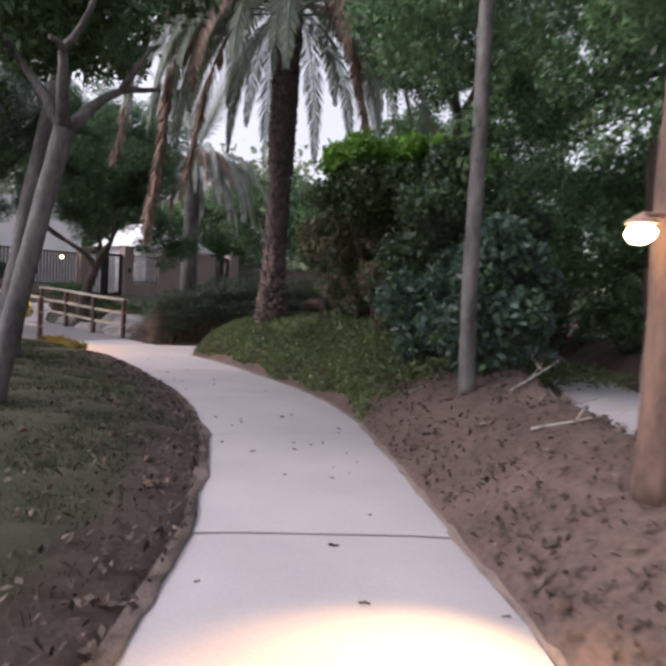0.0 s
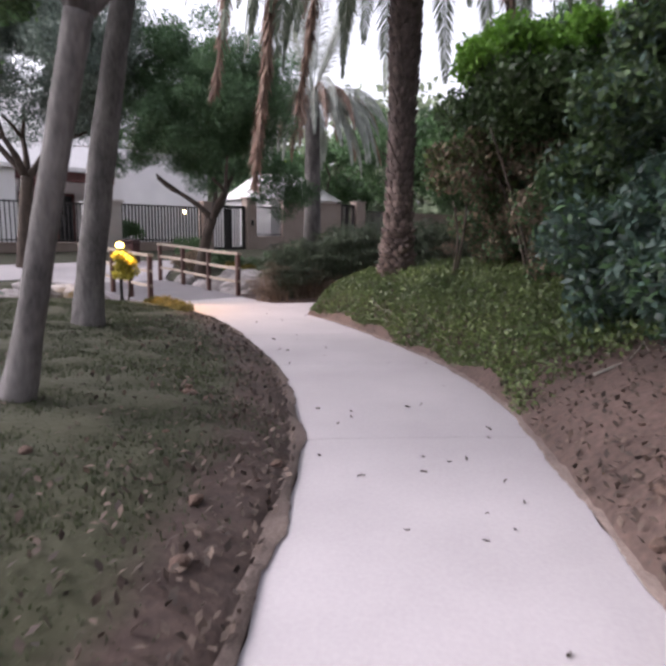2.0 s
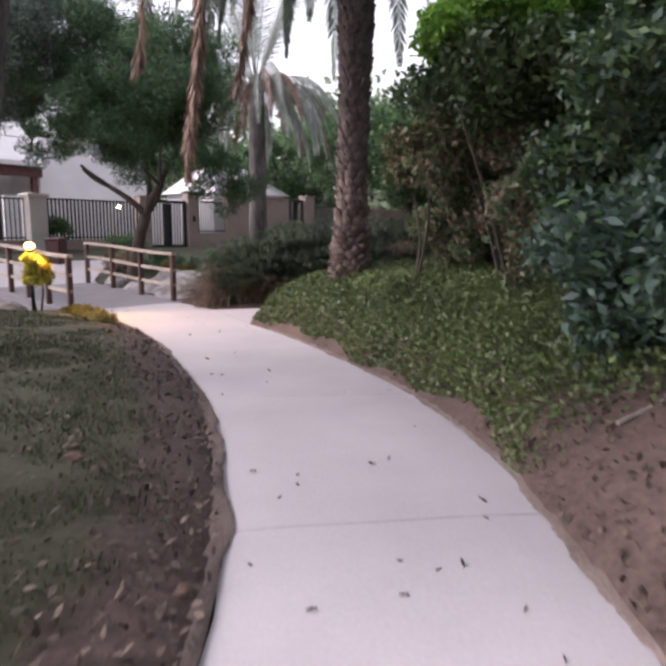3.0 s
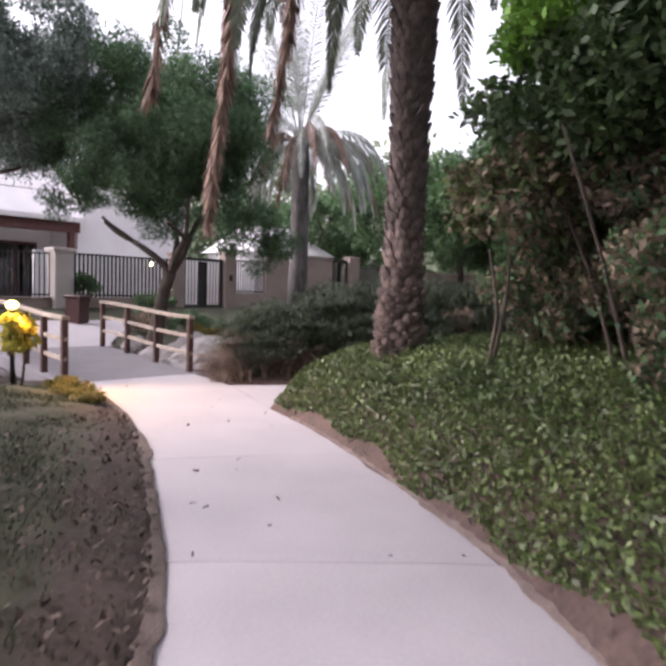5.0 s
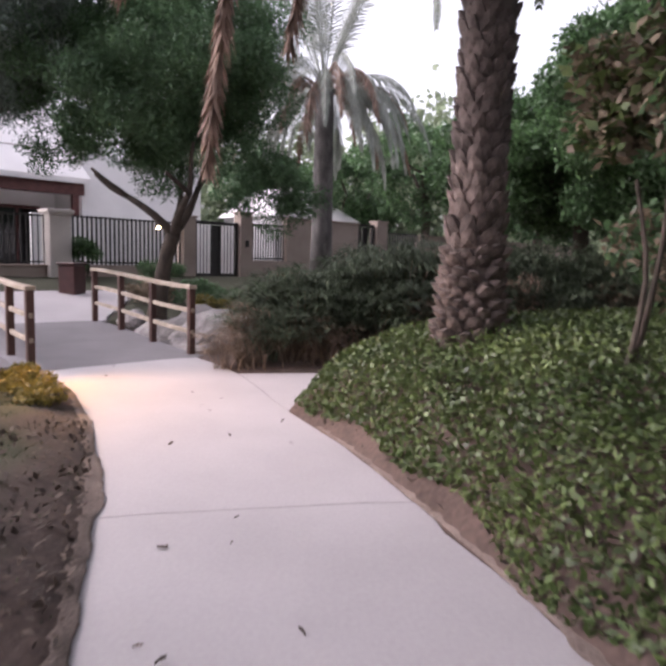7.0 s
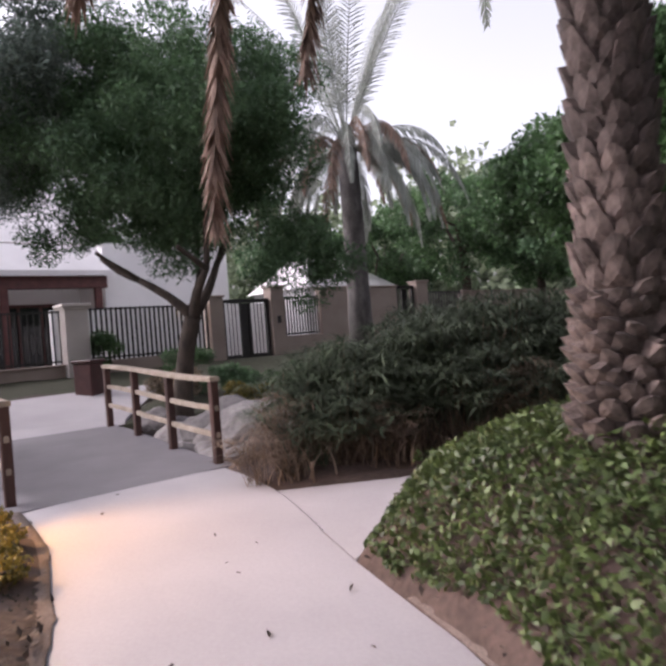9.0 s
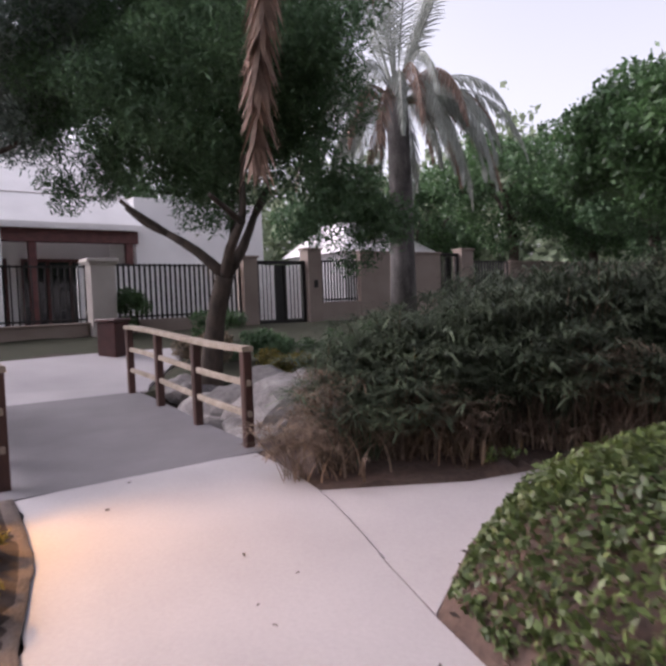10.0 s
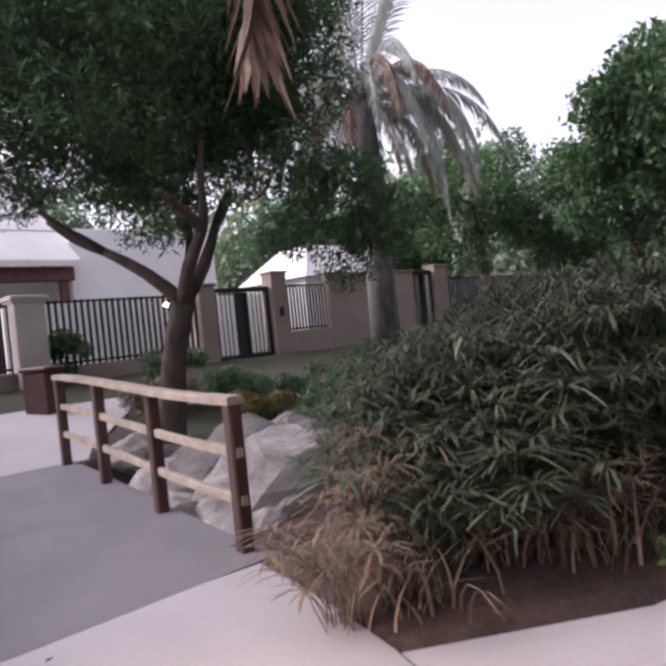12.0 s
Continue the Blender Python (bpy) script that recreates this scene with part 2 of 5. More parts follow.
WALL0, WALLD, WALLN = Vector((-12.6, 21.9)), Vector((0.5369, 0.8437)), Vector((0.8437, -0.5369))


def smooth_line(pts, k=6):
    out = []
    p = [Vector(q) for q in pts]
    for i in range(len(p) - 1):
        a, b, c, d = p[max(i - 1, 0)], p[i], p[i + 1], p[min(i + 2, len(p) - 1)]
        for j in range(k):
            t = j / k
            out.append(0.5 * (2 * b + (c - a) * t + (2 * a - 5 * b + 4 * c - d) * t * t + (3 * b - a - 3 * c + d) * t ** 3))
    out.append(p[-1])
    return out


LS, RS = smooth_line(LEFT), smooth_line(RIGHT)
BRANCH = [(-4.15, 14.48), (-3.1, 14.95), (-1.85, 16.1), (0.6, 17.8), (6, 21.0), (6.6, 19.9), (1.3, 16.9), (-1.2, 15.15), (-2.55, 14.2), (-2.95, 13.75), (-3.0, 12.9)]
FAR_PATH = [tuple(POST_A + ALONG * 3.9 + ACROSS * 0.25), tuple(POST_A + ALONG * 4.6 + ACROSS * 0.5), tuple(WALL0 + WALLD * 1.5 + WALLN * 2.3), tuple(WALL0 - WALLD * 0.6 + WALLN * 2.1), tuple(WALL0 - WALLD * 12 + WALLN * 2.1),
            tuple(WALL0 - WALLD * 12 + WALLN * 4.6), tuple(POST_L + ALONG * 5.2 - ACROSS * 0.9), tuple(POST_L + ALONG * 3.9 - ACROSS * 0.2)]
SIDE_PATH = [(2.15, 2.0), (2.2, 5.8), (2.6, 8), (2.9, 11), (1.4, 14.2), (1.8, 14.9), (4, 11.5), (3.6, 9.3), (3.15, 6), (2.95, 2.0)]
POLYS = [np.array([tuple(v) for v in LS] + [tuple(v) for v in RS][::-1]), np.array(BRANCH), np.array(FAR_PATH)]


def poly_distance(px, py, poly):
    """Signed distance to a polygon, below zero inside."""
    inside = np.zeros(px.shape, bool)
    best = np.full(px.shape, 1e9)
    for (x0, y0), (x1, y1) in zip(poly, np.roll(poly, -1, axis=0)):
        dx, dy = x1 - x0, y1 - y0
        t = np.clip(((px - x0) * dx + (py - y0) * dy) / (dx * dx + dy * dy + 1e-12), 0, 1)
        best = np.minimum(best, (px - x0 - t * dx) ** 2 + (py - y0 - t * dy) ** 2)
        if dy:
            inside ^= ((y0 > py) != (y1 > py)) & (px < dx * (py - y0) / dy + x0)
    return np.sqrt(best) * np.where(inside, -1, 1)


def ease(t):
    t = np.clip(t, 0, 1)
    return t * t * (3 - 2 * t)


CENTRE_Y = np.array([(a.y + b.y) / 2 for a, b in zip(LS, RS)])
CENTRE_X = np.array([(a.x + b.x) / 2 for a, b in zip(LS, RS)])


def terrain(px, py):
    """Ground height, distance from paving, and which side: 1 the planted bank, 0 the lawn, 2 beyond the branch, 3 over the stream."""
    px, py = np.asarray(px, float), np.asarray(py, float)
    d = np.min([poly_distance(px, py, p) for p in POLYS], axis=0)
    walkway = poly_distance(px, py, np.array(SIDE_PATH))
    a = (px - POST_A.x) * ALONG.x + (py - POST_A.y) * ALONG.y
    o = np.maximum(d, 0)
    right = np.where(py < 14.2, px > np.interp(py, CENTRE_Y, CENTRE_X), px > -3)
    beyond = (px + 4.15) * 0.56 - (py - 14.48) * 0.83 < 0
    bank = 0.95 * (1 - np.exp(-1.0 * o)) * (1 - 0.5 * ease((px - 3) / 5))
    lawn = 0.5 * (1 - np.exp(-0.5 * o))
    low = 0.05 * ease(o)
    bank = np.minimum(bank, 0.46 + np.maximum(0, walkway - 0.12) * 0.8)
    side = np.where(a > 3.75, 3, np.where(beyond & (px > -5.6), 2, np.where(right, 1, 0)))
    h = np.where(side == 3, 0.12 + np.clip((a - 4.6) * 0.13, 0, 0.66), np.where(side == 2, low, np.where(side == 1, bank, lawn * ease((-a - 0.2) / 1.5))))
    ditch = ease((a - 0.12) / 0.9) * ease((3.85 - a) / 0.9) * ease((30 - np.hypot(px + 6, py - 14)) / 10)
    h = np.where(side == 3, h, h * (1 - ditch) - 0.42 * ditch)
    h = np.where(d < 0, np.where(side == 3, h - 0.07, -0.07), h)
    edge = ease(np.abs(d) / 0.06)
    return h * np.where(d > 0, edge, 1), d, side, a


def z_at(x, y):
    return float(terrain(np.array([x]), np.array([y]))[0][0])


def ground_mesh():
    def axis(lo, hi, fine, ends):
        core = np.arange(lo, hi, fine)
        return np.concatenate((ends[0], core, ends[1]))
    xs = axis(-9.5, 5, 0.09, (np.array([-900, -300, -120, -60, -40, -30, -24, -20, -17, -15, -13.5, -12.3, -11.2, -10.3]), np.array([5.3, 6, 7, 9, 12, 16, 24, 40, 80, 160, 400, 900])))
    ys = axis(-1, 18, 0.09, (np.array([-900, -300, -100, -40, -20, -10, -6, -4, -2.5, -1.6]), np.array([18.3, 18.8, 19.4, 20, 20.7, 21.5, 22.3, 23.2, 24.2, 25.5, 27, 29, 32, 36, 42, 60, 100, 200, 500, 1500])))
    gx, gy = np.meshgrid(xs, ys)
    h, d, side, a = terrain(gx.ravel(), gy.ravel())
    x, y = gx.ravel(), gy.ravel()
    wob = np.array([noise.fractal(Vector((u * 2.2, v * 2.2, 0)), 1.0, 2.0, 4) for u, v in zip(x, y)])
    h = h + np.where(d > 0.05, 0.035 * wob * ease(d / 0.4), 0)
    v = np.stack((x, y, h), 1)
    nx, ny = len(xs), len(ys)
    i = np.arange(nx * ny).reshape(ny, nx)
    f = np.stack((i[:-1, :-1], i[:-1, 1:], i[1:, 1:], i[1:, :-1]), -1).reshape(-1, 4)
    me = mesh_from("ground", v, f, M_GROUND, True)
    # how grassy each spot is: bare soil by the paving and under the shrubs, lawn further out
    g = np.where(side == 0, ease((d - 0.12) / 0.75), np.where(side == 1, 0.25 * ease((y - 6.6) / 1.5) * ease((d - 0.25) / 0.6), np.where(side == 3, ease(d / 0.1), 0.0)))
    g = g * (1 - ease((a + 0.3) / 0.6) * (a < 3.75))
    # Soil tone by side; the bank's value has shrub shade put into it.
    dry_shaded = me.attributes.new("dry_shaded", "FLOAT", "POINT")
    dry_shaded.data.foreach_set("value", np.where((side == 1) | (side == 2), 0.68, 0.45).astype(np.float32))
    at = me.attributes.new("grassy", "FLOAT", "POINT")
    at.data.foreach_set("value", g.astype(np.float32))
    return me


def ground_material():
    m = material("soil_and_lawn", (0.055, 0.034, 0.028), (0.165, 0.108, 0.090), 1.7, 0.95, 1.0, 22, wide=0.5)
    n, k = m.node_tree.nodes, m.node_tree.links
    bsdf = n["Principled BSDF"]
    soil = bsdf.inputs["Base Color"].links[0].from_socket
    at = n.new("ShaderNodeAttribute")
    at.attribute_name = "grassy"
    tex = n.new("ShaderNodeTexNoise")
    tex.inputs["Scale"].default_value, tex.inputs["Detail"].default_value = 1.6, 6
    co = n.new("ShaderNodeTexCoord")
    k.new(co.outputs["Object"], tex.inputs["Vector"])
    add = n.new("ShaderNodeMath")
    add.operation = "MULTIPLY_ADD"
    k.new(tex.outputs[0], add.inputs[0])
    add.inputs[1].default_value = 1.2
    add.inputs[2].default_value = -0.6
    tot = n.new("ShaderNodeMath")
    k.new(add.outputs[0], tot.inputs[0])
    k.new(at.outputs["Fac"], tot.inputs[1])
    rng = n.new("ShaderNodeMapRange")
    rng.inputs[1].default_value, rng.inputs[2].default_value = 0.3, 0.75
    k.new(tot.outputs[0], rng.inputs[0])
    grass = n.new("ShaderNodeValToRGB")
    grass.color_ramp.elements[0].color, grass.color_ramp.elements[1].color = (0.024, 0.026, 0.012, 1), (0.046, 0.046, 0.022, 1)
    k.new(tex.outputs[0], grass.inputs[0])
    mx = n.new("ShaderNodeMix")
    mx.data_type = "RGBA"
    k.new(rng.outputs[0], mx.inputs[0])
    # Scales the soil colour by the per-side tone, painted shade included.
    soil_shade = n.new("ShaderNodeAttribute")
    soil_shade.attribute_name = "dry_shaded"
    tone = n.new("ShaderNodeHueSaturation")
    k.new(soil_shade.outputs["Fac"], tone.inputs["Value"])
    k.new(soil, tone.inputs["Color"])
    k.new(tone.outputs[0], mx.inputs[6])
    k.new(grass.outputs[0], mx.inputs[7])
    k.new(mx.outputs[2], bsdf.inputs["Base Color"])
    return m


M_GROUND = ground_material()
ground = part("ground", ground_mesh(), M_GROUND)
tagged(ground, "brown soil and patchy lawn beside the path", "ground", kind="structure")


# ---------- paving ----------
def prism(poly, top, depth):
    """A slab with a slightly rounded rim from a plan outline; top may be a function of x, y."""
    bm = bmesh.new()
    f = top if callable(top) else (lambda x, y: top)
    hi = [bm.verts.new((x, y, f(x, y))) for x, y in poly]
    lo = [bm.verts.new((x, y, f(x, y) - depth)) for x, y in poly]
    face = bm.faces.new(hi)
    for i in range(len(poly)):
        j = (i + 1) % len(poly)
        bm.faces.new((hi[j], hi[i], lo[i], lo[j]))
    bmesh.ops.recalc_face_normals(bm, faces=bm.faces[:])
    if face.normal.z < 0:
        bmesh.ops.reverse_faces(bm, faces=bm.faces[:])
    bmesh.ops.triangulate(bm, faces=[face])
    return bm


path = thing("pavement", Matrix(), "pale lavender-grey concrete footpath with thin joints", "path", kind="structure")
rng = np.random.default_rng(4)
JOINTS = [0, 12, 24, 42, 54, 66, len(LS) - 1]
for j0, j1 in zip(JOINTS, JOINTS[1:]):
    bm = bmesh.new()
    rows = []
    for i in range(j0, j1 + 1):
        l, r = LS[i], RS[i]
        if i == j0 and j0:
            gap = 0.17 if j0 == 24 else 0.045
            l, r = l.lerp(LS[i + 1], gap), r.lerp(RS[i + 1], gap)
        ragged = [rng.normal() * 0.005 for _ in range(2)]
        cells = [l.lerp(r, -ragged[0])] + [l.lerp(r, c / 6) for c in range(1, 6)] + [l.lerp(r, 1 + ragged[1])]
        rows.append([bm.verts.new((c.x, c.y, 0.004 + (-0.01 if e in (0, 6) else 0))) for e, c in enumerate(cells)])
    for r0, r1 in zip(rows, rows[1:]):
        for c in range(6):
            bm.faces.new((r0[c], r0[c + 1], r1[c + 1], r1[c]))
    rim = [e for e in bm.edges if e.is_boundary]
    ex = bmesh.ops.extrude_edge_only(bm, edges=rim)
    bmesh.ops.translate(bm, verts=[v for v in ex["geom"] if isinstance(v, bmesh.types.BMVert)], vec=(0, 0, -0.09))
    part("slab", bm, M_CONC, path)
part("slab", prism([(x + 0.012, y) for x, y in BRANCH], -0.0075, 0.09), M_CONC, path)
# the wide joint is filled with bitumen
fill = bmesh.new()
a, b = LS[24].lerp(LS[25], 0.085), RS[24].lerp(RS[25], 0.085)
side = (RS[25] - RS[24]).normalized() * 0.03
fill_rows = [[fill.verts.new((q.x + side.x * k, q.y + side.y * k, -0.004 - 0.012 * (c in (0, 8)))) for k in (-1, 1)] for c, q in ((c, a.lerp(b, c / 8)) for c in range(9))]
for f0, f1 in zip(fill_rows, fill_rows[1:]):
    fill.faces.new((f0[0], f1[0], f1[1], f0[1]))
part("joint_filler", fill, M_BITUMEN, path, "dark joint filler")
fill = bmesh.new()
fill_rows = [[fill.verts.new((q.x + k, q.y, -0.002)) for k in (0.0, 0.008)] for q in RS[80:85]]
for f0, f1 in zip(fill_rows, fill_rows[1:]):
    fill.faces.new((f0[0], f0[1], f1[1], f1[0]))
part("joint_filler", fill, M_BITUMEN, path, "dark joint filler")
far_z = lambda x, y: 0.125 + max(0, min(0.66, ((x - POST_A.x) * ALONG.x + (y - POST_A.y) * ALONG.y - 4.6) * 0.13))
part("slab", prism(FAR_PATH, far_z, 0.12), M_CONC, path)
part("side_path", prism(SIDE_PATH, lambda x, y: 0.52, 0.5), M_CONC, None)
tagged(bpy.data.objects["side_path"], "grey concrete side path behind the shrubs", "path", kind="structure")

# ---------- footbridge ----------
bridge_m = Matrix.Translation((POST_A.x, POST_A.y, 0)) @ Matrix.Rotation(math.atan2(ALONG.y, ALONG.x), 4, "Z")
# local x runs over the bridge, local y from the right rail to the left one
bridge = thing("footbridge", bridge_m, "small footbridge with grey deck and low wooden handrails", "bridge")
rise = lambda x: 0.125 * float(ease(np.array(x / 3.9)))
bm = bmesh.new()
tops = []
for i in range(11):
    x = -0.22 + 4.15 * i / 10
    skew = -0.12 * (1 - i / 10)
    tops.append([bm.verts.new((x + skew * s, -0.10 + 2.36 * s, 0.006 + rise(max(x, 0)))) for s in (0, 0.5, 1)])
for r0, r1 in zip(tops, tops[1:]):
    for c in range(2):
        bm.faces.new((r0[c], r0[c + 1], r1[c + 1], r1[c]))
bmesh.ops.recalc_face_normals(bm, faces=bm.faces[:])
ex = bmesh.ops.extrude_edge_only(bm, edges=[e for e in bm.edges if e.is_boundary])
bmesh.ops.translate(bm, verts=[v for v in ex["geom"] if isinstance(v, bmesh.types.BMVert)], vec=(0, 0, -0.22))
part("deck", bm, M_DECK, bridge, "smooth dark grey deck")
for side_y, name in ((0.0, "right"), (2.12, "left")):
    xs = [0.0, 1.28, 2.56, 3.84] if name == "right" else [0.0, 0.95, 1.9, 2.87, 3.84]
    for x in xs:
        part("post", box(0.095, 0.095, 0.98 + 0.3, (x, side_y, rise(x) - 0.33), 0.012), M_WOOD, bridge, "red-brown square timber post")
    for z, wdt, th, nm in ((0.93, 0.12, 0.055, "handrail"), (0.60, 0.045, 0.06, "rail"), (0.30, 0.045, 0.06, "rail")):
        bm = bmesh.new()
        ring = []
        for i in range(9):
            x = -0.06 + 3.96 * i / 8
            zz = z + rise(max(x, 0)) * 1.15
            ring.append([bm.verts.new((x, side_y + u * wdt / 2, zz + w * th)) for u, w in ((-1, 0), (1, 0), (1, 0.8), (0.7, 1), (-0.7, 1), (-1, 0.8))])
        for a, b in zip(ring, ring[1:]):
            for c in range(6):
                bm.faces.new((a[c], a[(c + 1) % 6], b[(c + 1) % 6], b[c]))
        bm.faces.new(ring[0])
        bm.faces.new(ring[-1][::-1])
        bmesh.ops.recalc_face_normals(bm, faces=bm.faces[:])
        part(nm, bm, M_RAIL, bridge, "weathered pale timber rail")


# ---------- boulders in the stream bed ----------
def boulder_mesh(seed, mat):
    bm = bmesh.new()
    bmesh.ops.create_icosphere(bm, subdivisions=3, radius=1)
    off = Vector((seed * 7.3, seed * 3.1, 0))
    for v in bm.verts:
        k = noise.fractal(v.co * 1.1 + off, 1.0, 2.0, 3)
        cell = noise.cell(v.co * 1.6 + off)
        v.co *= 1 + 0.28 * k + 0.06 * cell
        v.co.z *= 0.72
    me = bpy.data.meshes.new("boulder")
    bm.to_mesh(me)
    bm.free()
    me.materials.append(mat)
    return me


ROCKS = [boulder_mesh(i, M_ROCK if i < 4 else M_ROCKD) for i in range(6)]
rng = np.random.default_rng(11)
spots = []
for i in range(150):
    lateral = rng.uniform(0.45, 5.0) if i % 2 else -2.12 - rng.uniform(0.45, 6.5)
    along = rng.uniform(0.35, 3.7)
    p = POST_A + ALONG * along + ACROSS * lateral
    spots.append((p.x, p.y, rng.uniform(0.12, 0.40)))
big = [(-5.62, 17.15, 0.8), (-6.3, 17.9, 0.7), (-6.9, 17.6, 0.5), (-8.6, 13.4, 0.5), (-7.9, 12.9, 0.42), (-9.2, 12.6, 0.5), (-6.3, 16.6, 0.4), (-7.3, 18.1, 0.4)]
for i, (x, y, r) in enumerate(big + spots):
    z = z_at(x, y)
    ob = new("boulder", ROCKS[i % 3 if i < 8 else i % 6])
    ob.matrix_world = Matrix.Translation((x, y, z + r * 0.55)) @ Euler((rng.uniform(-0.4, 0.4), rng.uniform(-0.4, 0.4), rng.uniform(0, 6.3))).to_matrix().to_4x4() @ Matrix.Diagonal((r * rng.uniform(0.9, 1.4), r, r * rng.uniform(0.8, 1.1), 1))
    tagged(ob, "large pale rounded boulder beside the stream bed" if r > 0.37 else ("pale grey rock in the dry stream bed" if i % 6 < 4 else "dark grey rock in the dry stream bed"), "rock", "rocks in the stream bed")

# ---------- boundary wall, fence and gates ----------
# local x runs along the wall, local -y faces the path
wall_m = Matrix.Translation((WALL0.x, WALL0.y, 0)) @ Matrix.Rotation(math.atan2(WALLD.y, WALLD.x), 4, "Z")


def wall_piece(name, s0, s1, z0, z1, mat, label, thick=0.24, cap=0.0, y=0.0):
    w = thing(name, wall_m, label, "wall", kind="structure")
    part("body", box(s1 - s0, thick, z1 - z0, ((s0 + s1) / 2, y, z0), 0.01), mat, w)
    if cap:
        part("coping", box(s1 - s0 + 0.08, thick + 0.1, cap, ((s0 + s1) / 2, y, z1), 0.015), mat, w)
    return w


def bars(name, s0, s1, z0, z1, label, step=0.12, r=0.022, mat=None, category="fence", y=0.0, mid=()):
    """A run of upright bars between rails."""
    fz = thing(name, wall_m @ Matrix.Translation(((s0 + s1) / 2, y, z0)), label, category, "fence panels on the wall")
    w = s1 - s0
    mat = mat or M_IRON
    for z in (0.05, *mid, z1 - z0 - 0.06):
        part("rail", box(w, 0.035, 0.045, (0, 0, z), 0.004), mat, fz)
    n = max(2, round(w / step))
    bar = mesh_of(box(r * 1.6, r * 1.6, z1 - z0, (0, 0, 0), 0.003), mat)
    for i in range(n + 1):
        part("bar", bar, mat, fz, m=Matrix.Translation((-w / 2 + w * i / n, 0, 0)))
    return fz


def mesh_of(bm, mat):
    me = bpy.data.meshes.new("piece")
    bm.to_mesh(me)
    bm.free()
    me.materials.append(mat)
    return me


wall_piece("wall_low", -14, 0.0, 0.25, 1.02, M_RENDER, "low rendered wall under a dark railing", cap=0.05)
bars("railing", -6.9, -0.02, 1.07, 2.38, "dark iron railing on the low wall", 0.14, 0.02)
bars("railing", -13.9, -6.95, 1.07, 2.38, "dark iron railing on the low wall", 0.14, 0.02)
pil = thing("pillar", wall_m @ Matrix.Translation((0.3, -0.05, 0.3)), "pale rendered gate pillar with a flat cap", "pillar", kind="structure")
part("shaft", box(0.56, 0.56, 2.12, (0, 0, 0), 0.015), M_PILLAR, pil)
part("cap", box(0.70, 0.70, 0.10, (0, 0, 2.12), 0.02), M_PILLAR, pil, "projecting cap")
part("cap_neck", box(0.63, 0.63, 0.05, (0, 0, 2.07), 0.01), M_PILLAR, pil)
wall_piece("wall_plinth", 0.58, 4.02, 0.25, 1.08, M_RENDER, "taupe rendered plinth under the fence")
bars("fence", 0.62, 4.0, 1.08, 2.42, "dark iron fence of upright bars on a plinth", 0.13, 0.03)
wall_piece("gate_pier", 4.02, 4.46, 0.25, 2.58, M_RENDER, "taupe rendered gate pier", 0.4, 0.06)
wall_piece("gate_pier", 6.14, 6.62, 0.25, 2.84, M_RENDER, "taupe rendered gate pier with intercom", 0.4, 0.06)
part("intercom", box(0.12, 0.04, 0.22, (6.38, -0.225, 1.75), 0.006), M_IRON, [o for o in scene.objects if o.name.startswith("gate_pier")][-1], "small dark intercom box")


def gate(s0, s1, z0, z1, label):
    g = thing("garden_gate", wall_m @ Matrix.Translation(((s0 + s1) / 2, 0, z0)), label, "gate")
    w, h = s1 - s0, z1 - z0
    for x in (-w / 2 + 0.05, w / 2 - 0.05):
        part("jamb", box(0.10, 0.12, h, (x, 0, 0)), M_IRON, g)
    part("head", box(w, 0.14, 0.10, (0, 0, h - 0.08)), M_IRON, g)
    for k in (-1, 1):
        part("leaf_stile", box(0.09, 0.06, h - 0.12, (k * 0.09 * w, 0, 0.02)), M_IRON, g)
    part("leaf_panel", box(0.16 * w, 0.03, h - 0.12, (0, 0.02, 0.02)), M_IRON, g, "dark solid middle panel")
    for k in range(3):
        for q in (-1, 1):
            part("bar", box(0.022, 0.022, h - 0.1, (q * w * (0.2 + 0.075 * k), 0, 0.02), 0.002), M_IRON, g)
    part("bottom_rail", box(w - 0.1, 0.05, 0.12, (0, 0, 0.03)), M_IRON, g)
    return g


gate(4.48, 6.12, 0.72, 2.50, "dark iron double garden gate between taupe piers")
wall_piece("wall_plinth", 6.62, 8.15, 0.25, 1.32, M_RENDER, "taupe rendered plinth under the fence")
bars("fence", 6.66, 8.1, 1.32, 2.56, "dark iron fence panel with twigs behind", 0.11, 0.026)
wall_piece("wall_east", 8.15, 11.75, 0.25, 2.80, M_RENDER, "plain taupe rendered garden wall", 0.26, 0.05)
gate(11.77, 12.75, 0.72, 2.82, "dark iron arched garden gate further along the wall")
wall_piece("gate_pier", 12.77, 13.4, 0.25, 2.95, M_RENDER, "taupe rendered gate pier", 0.4, 0.06)
wall_piece("wall_plinth", 13.4, 15.6, 0.25, 1.5, M_RENDER, "taupe rendered plinth under the fence")
bars("fence", 13.44, 15.56, 1.5, 2.6, "dark iron fence of upright bars on a plinth", 0.16, 0.035)
wall_piece("wall_end", 15.6, 30, 0.25, 2.55, M_RENDER, "plain taupe rendered garden wall", 0.26, 0.05)

# wall lamp on the first pier
wl_lamp = thing("wall_lamp", wall_m @ Matrix.Translation((3.2, -0.16, 2.2)), "small lit wall lamp on the fence", "lamp")
part("bracket", box(0.06, 0.14, 0.06, (0, 0.06, -0.03)), M_IRON, wl_lamp)
bm = bmesh.new()
bmesh.ops.create_icosphere(bm, subdivisions=3, radius=0.05)
part("globe", bm, M_BULB, wl_lamp, "glowing globe", smooth=True)

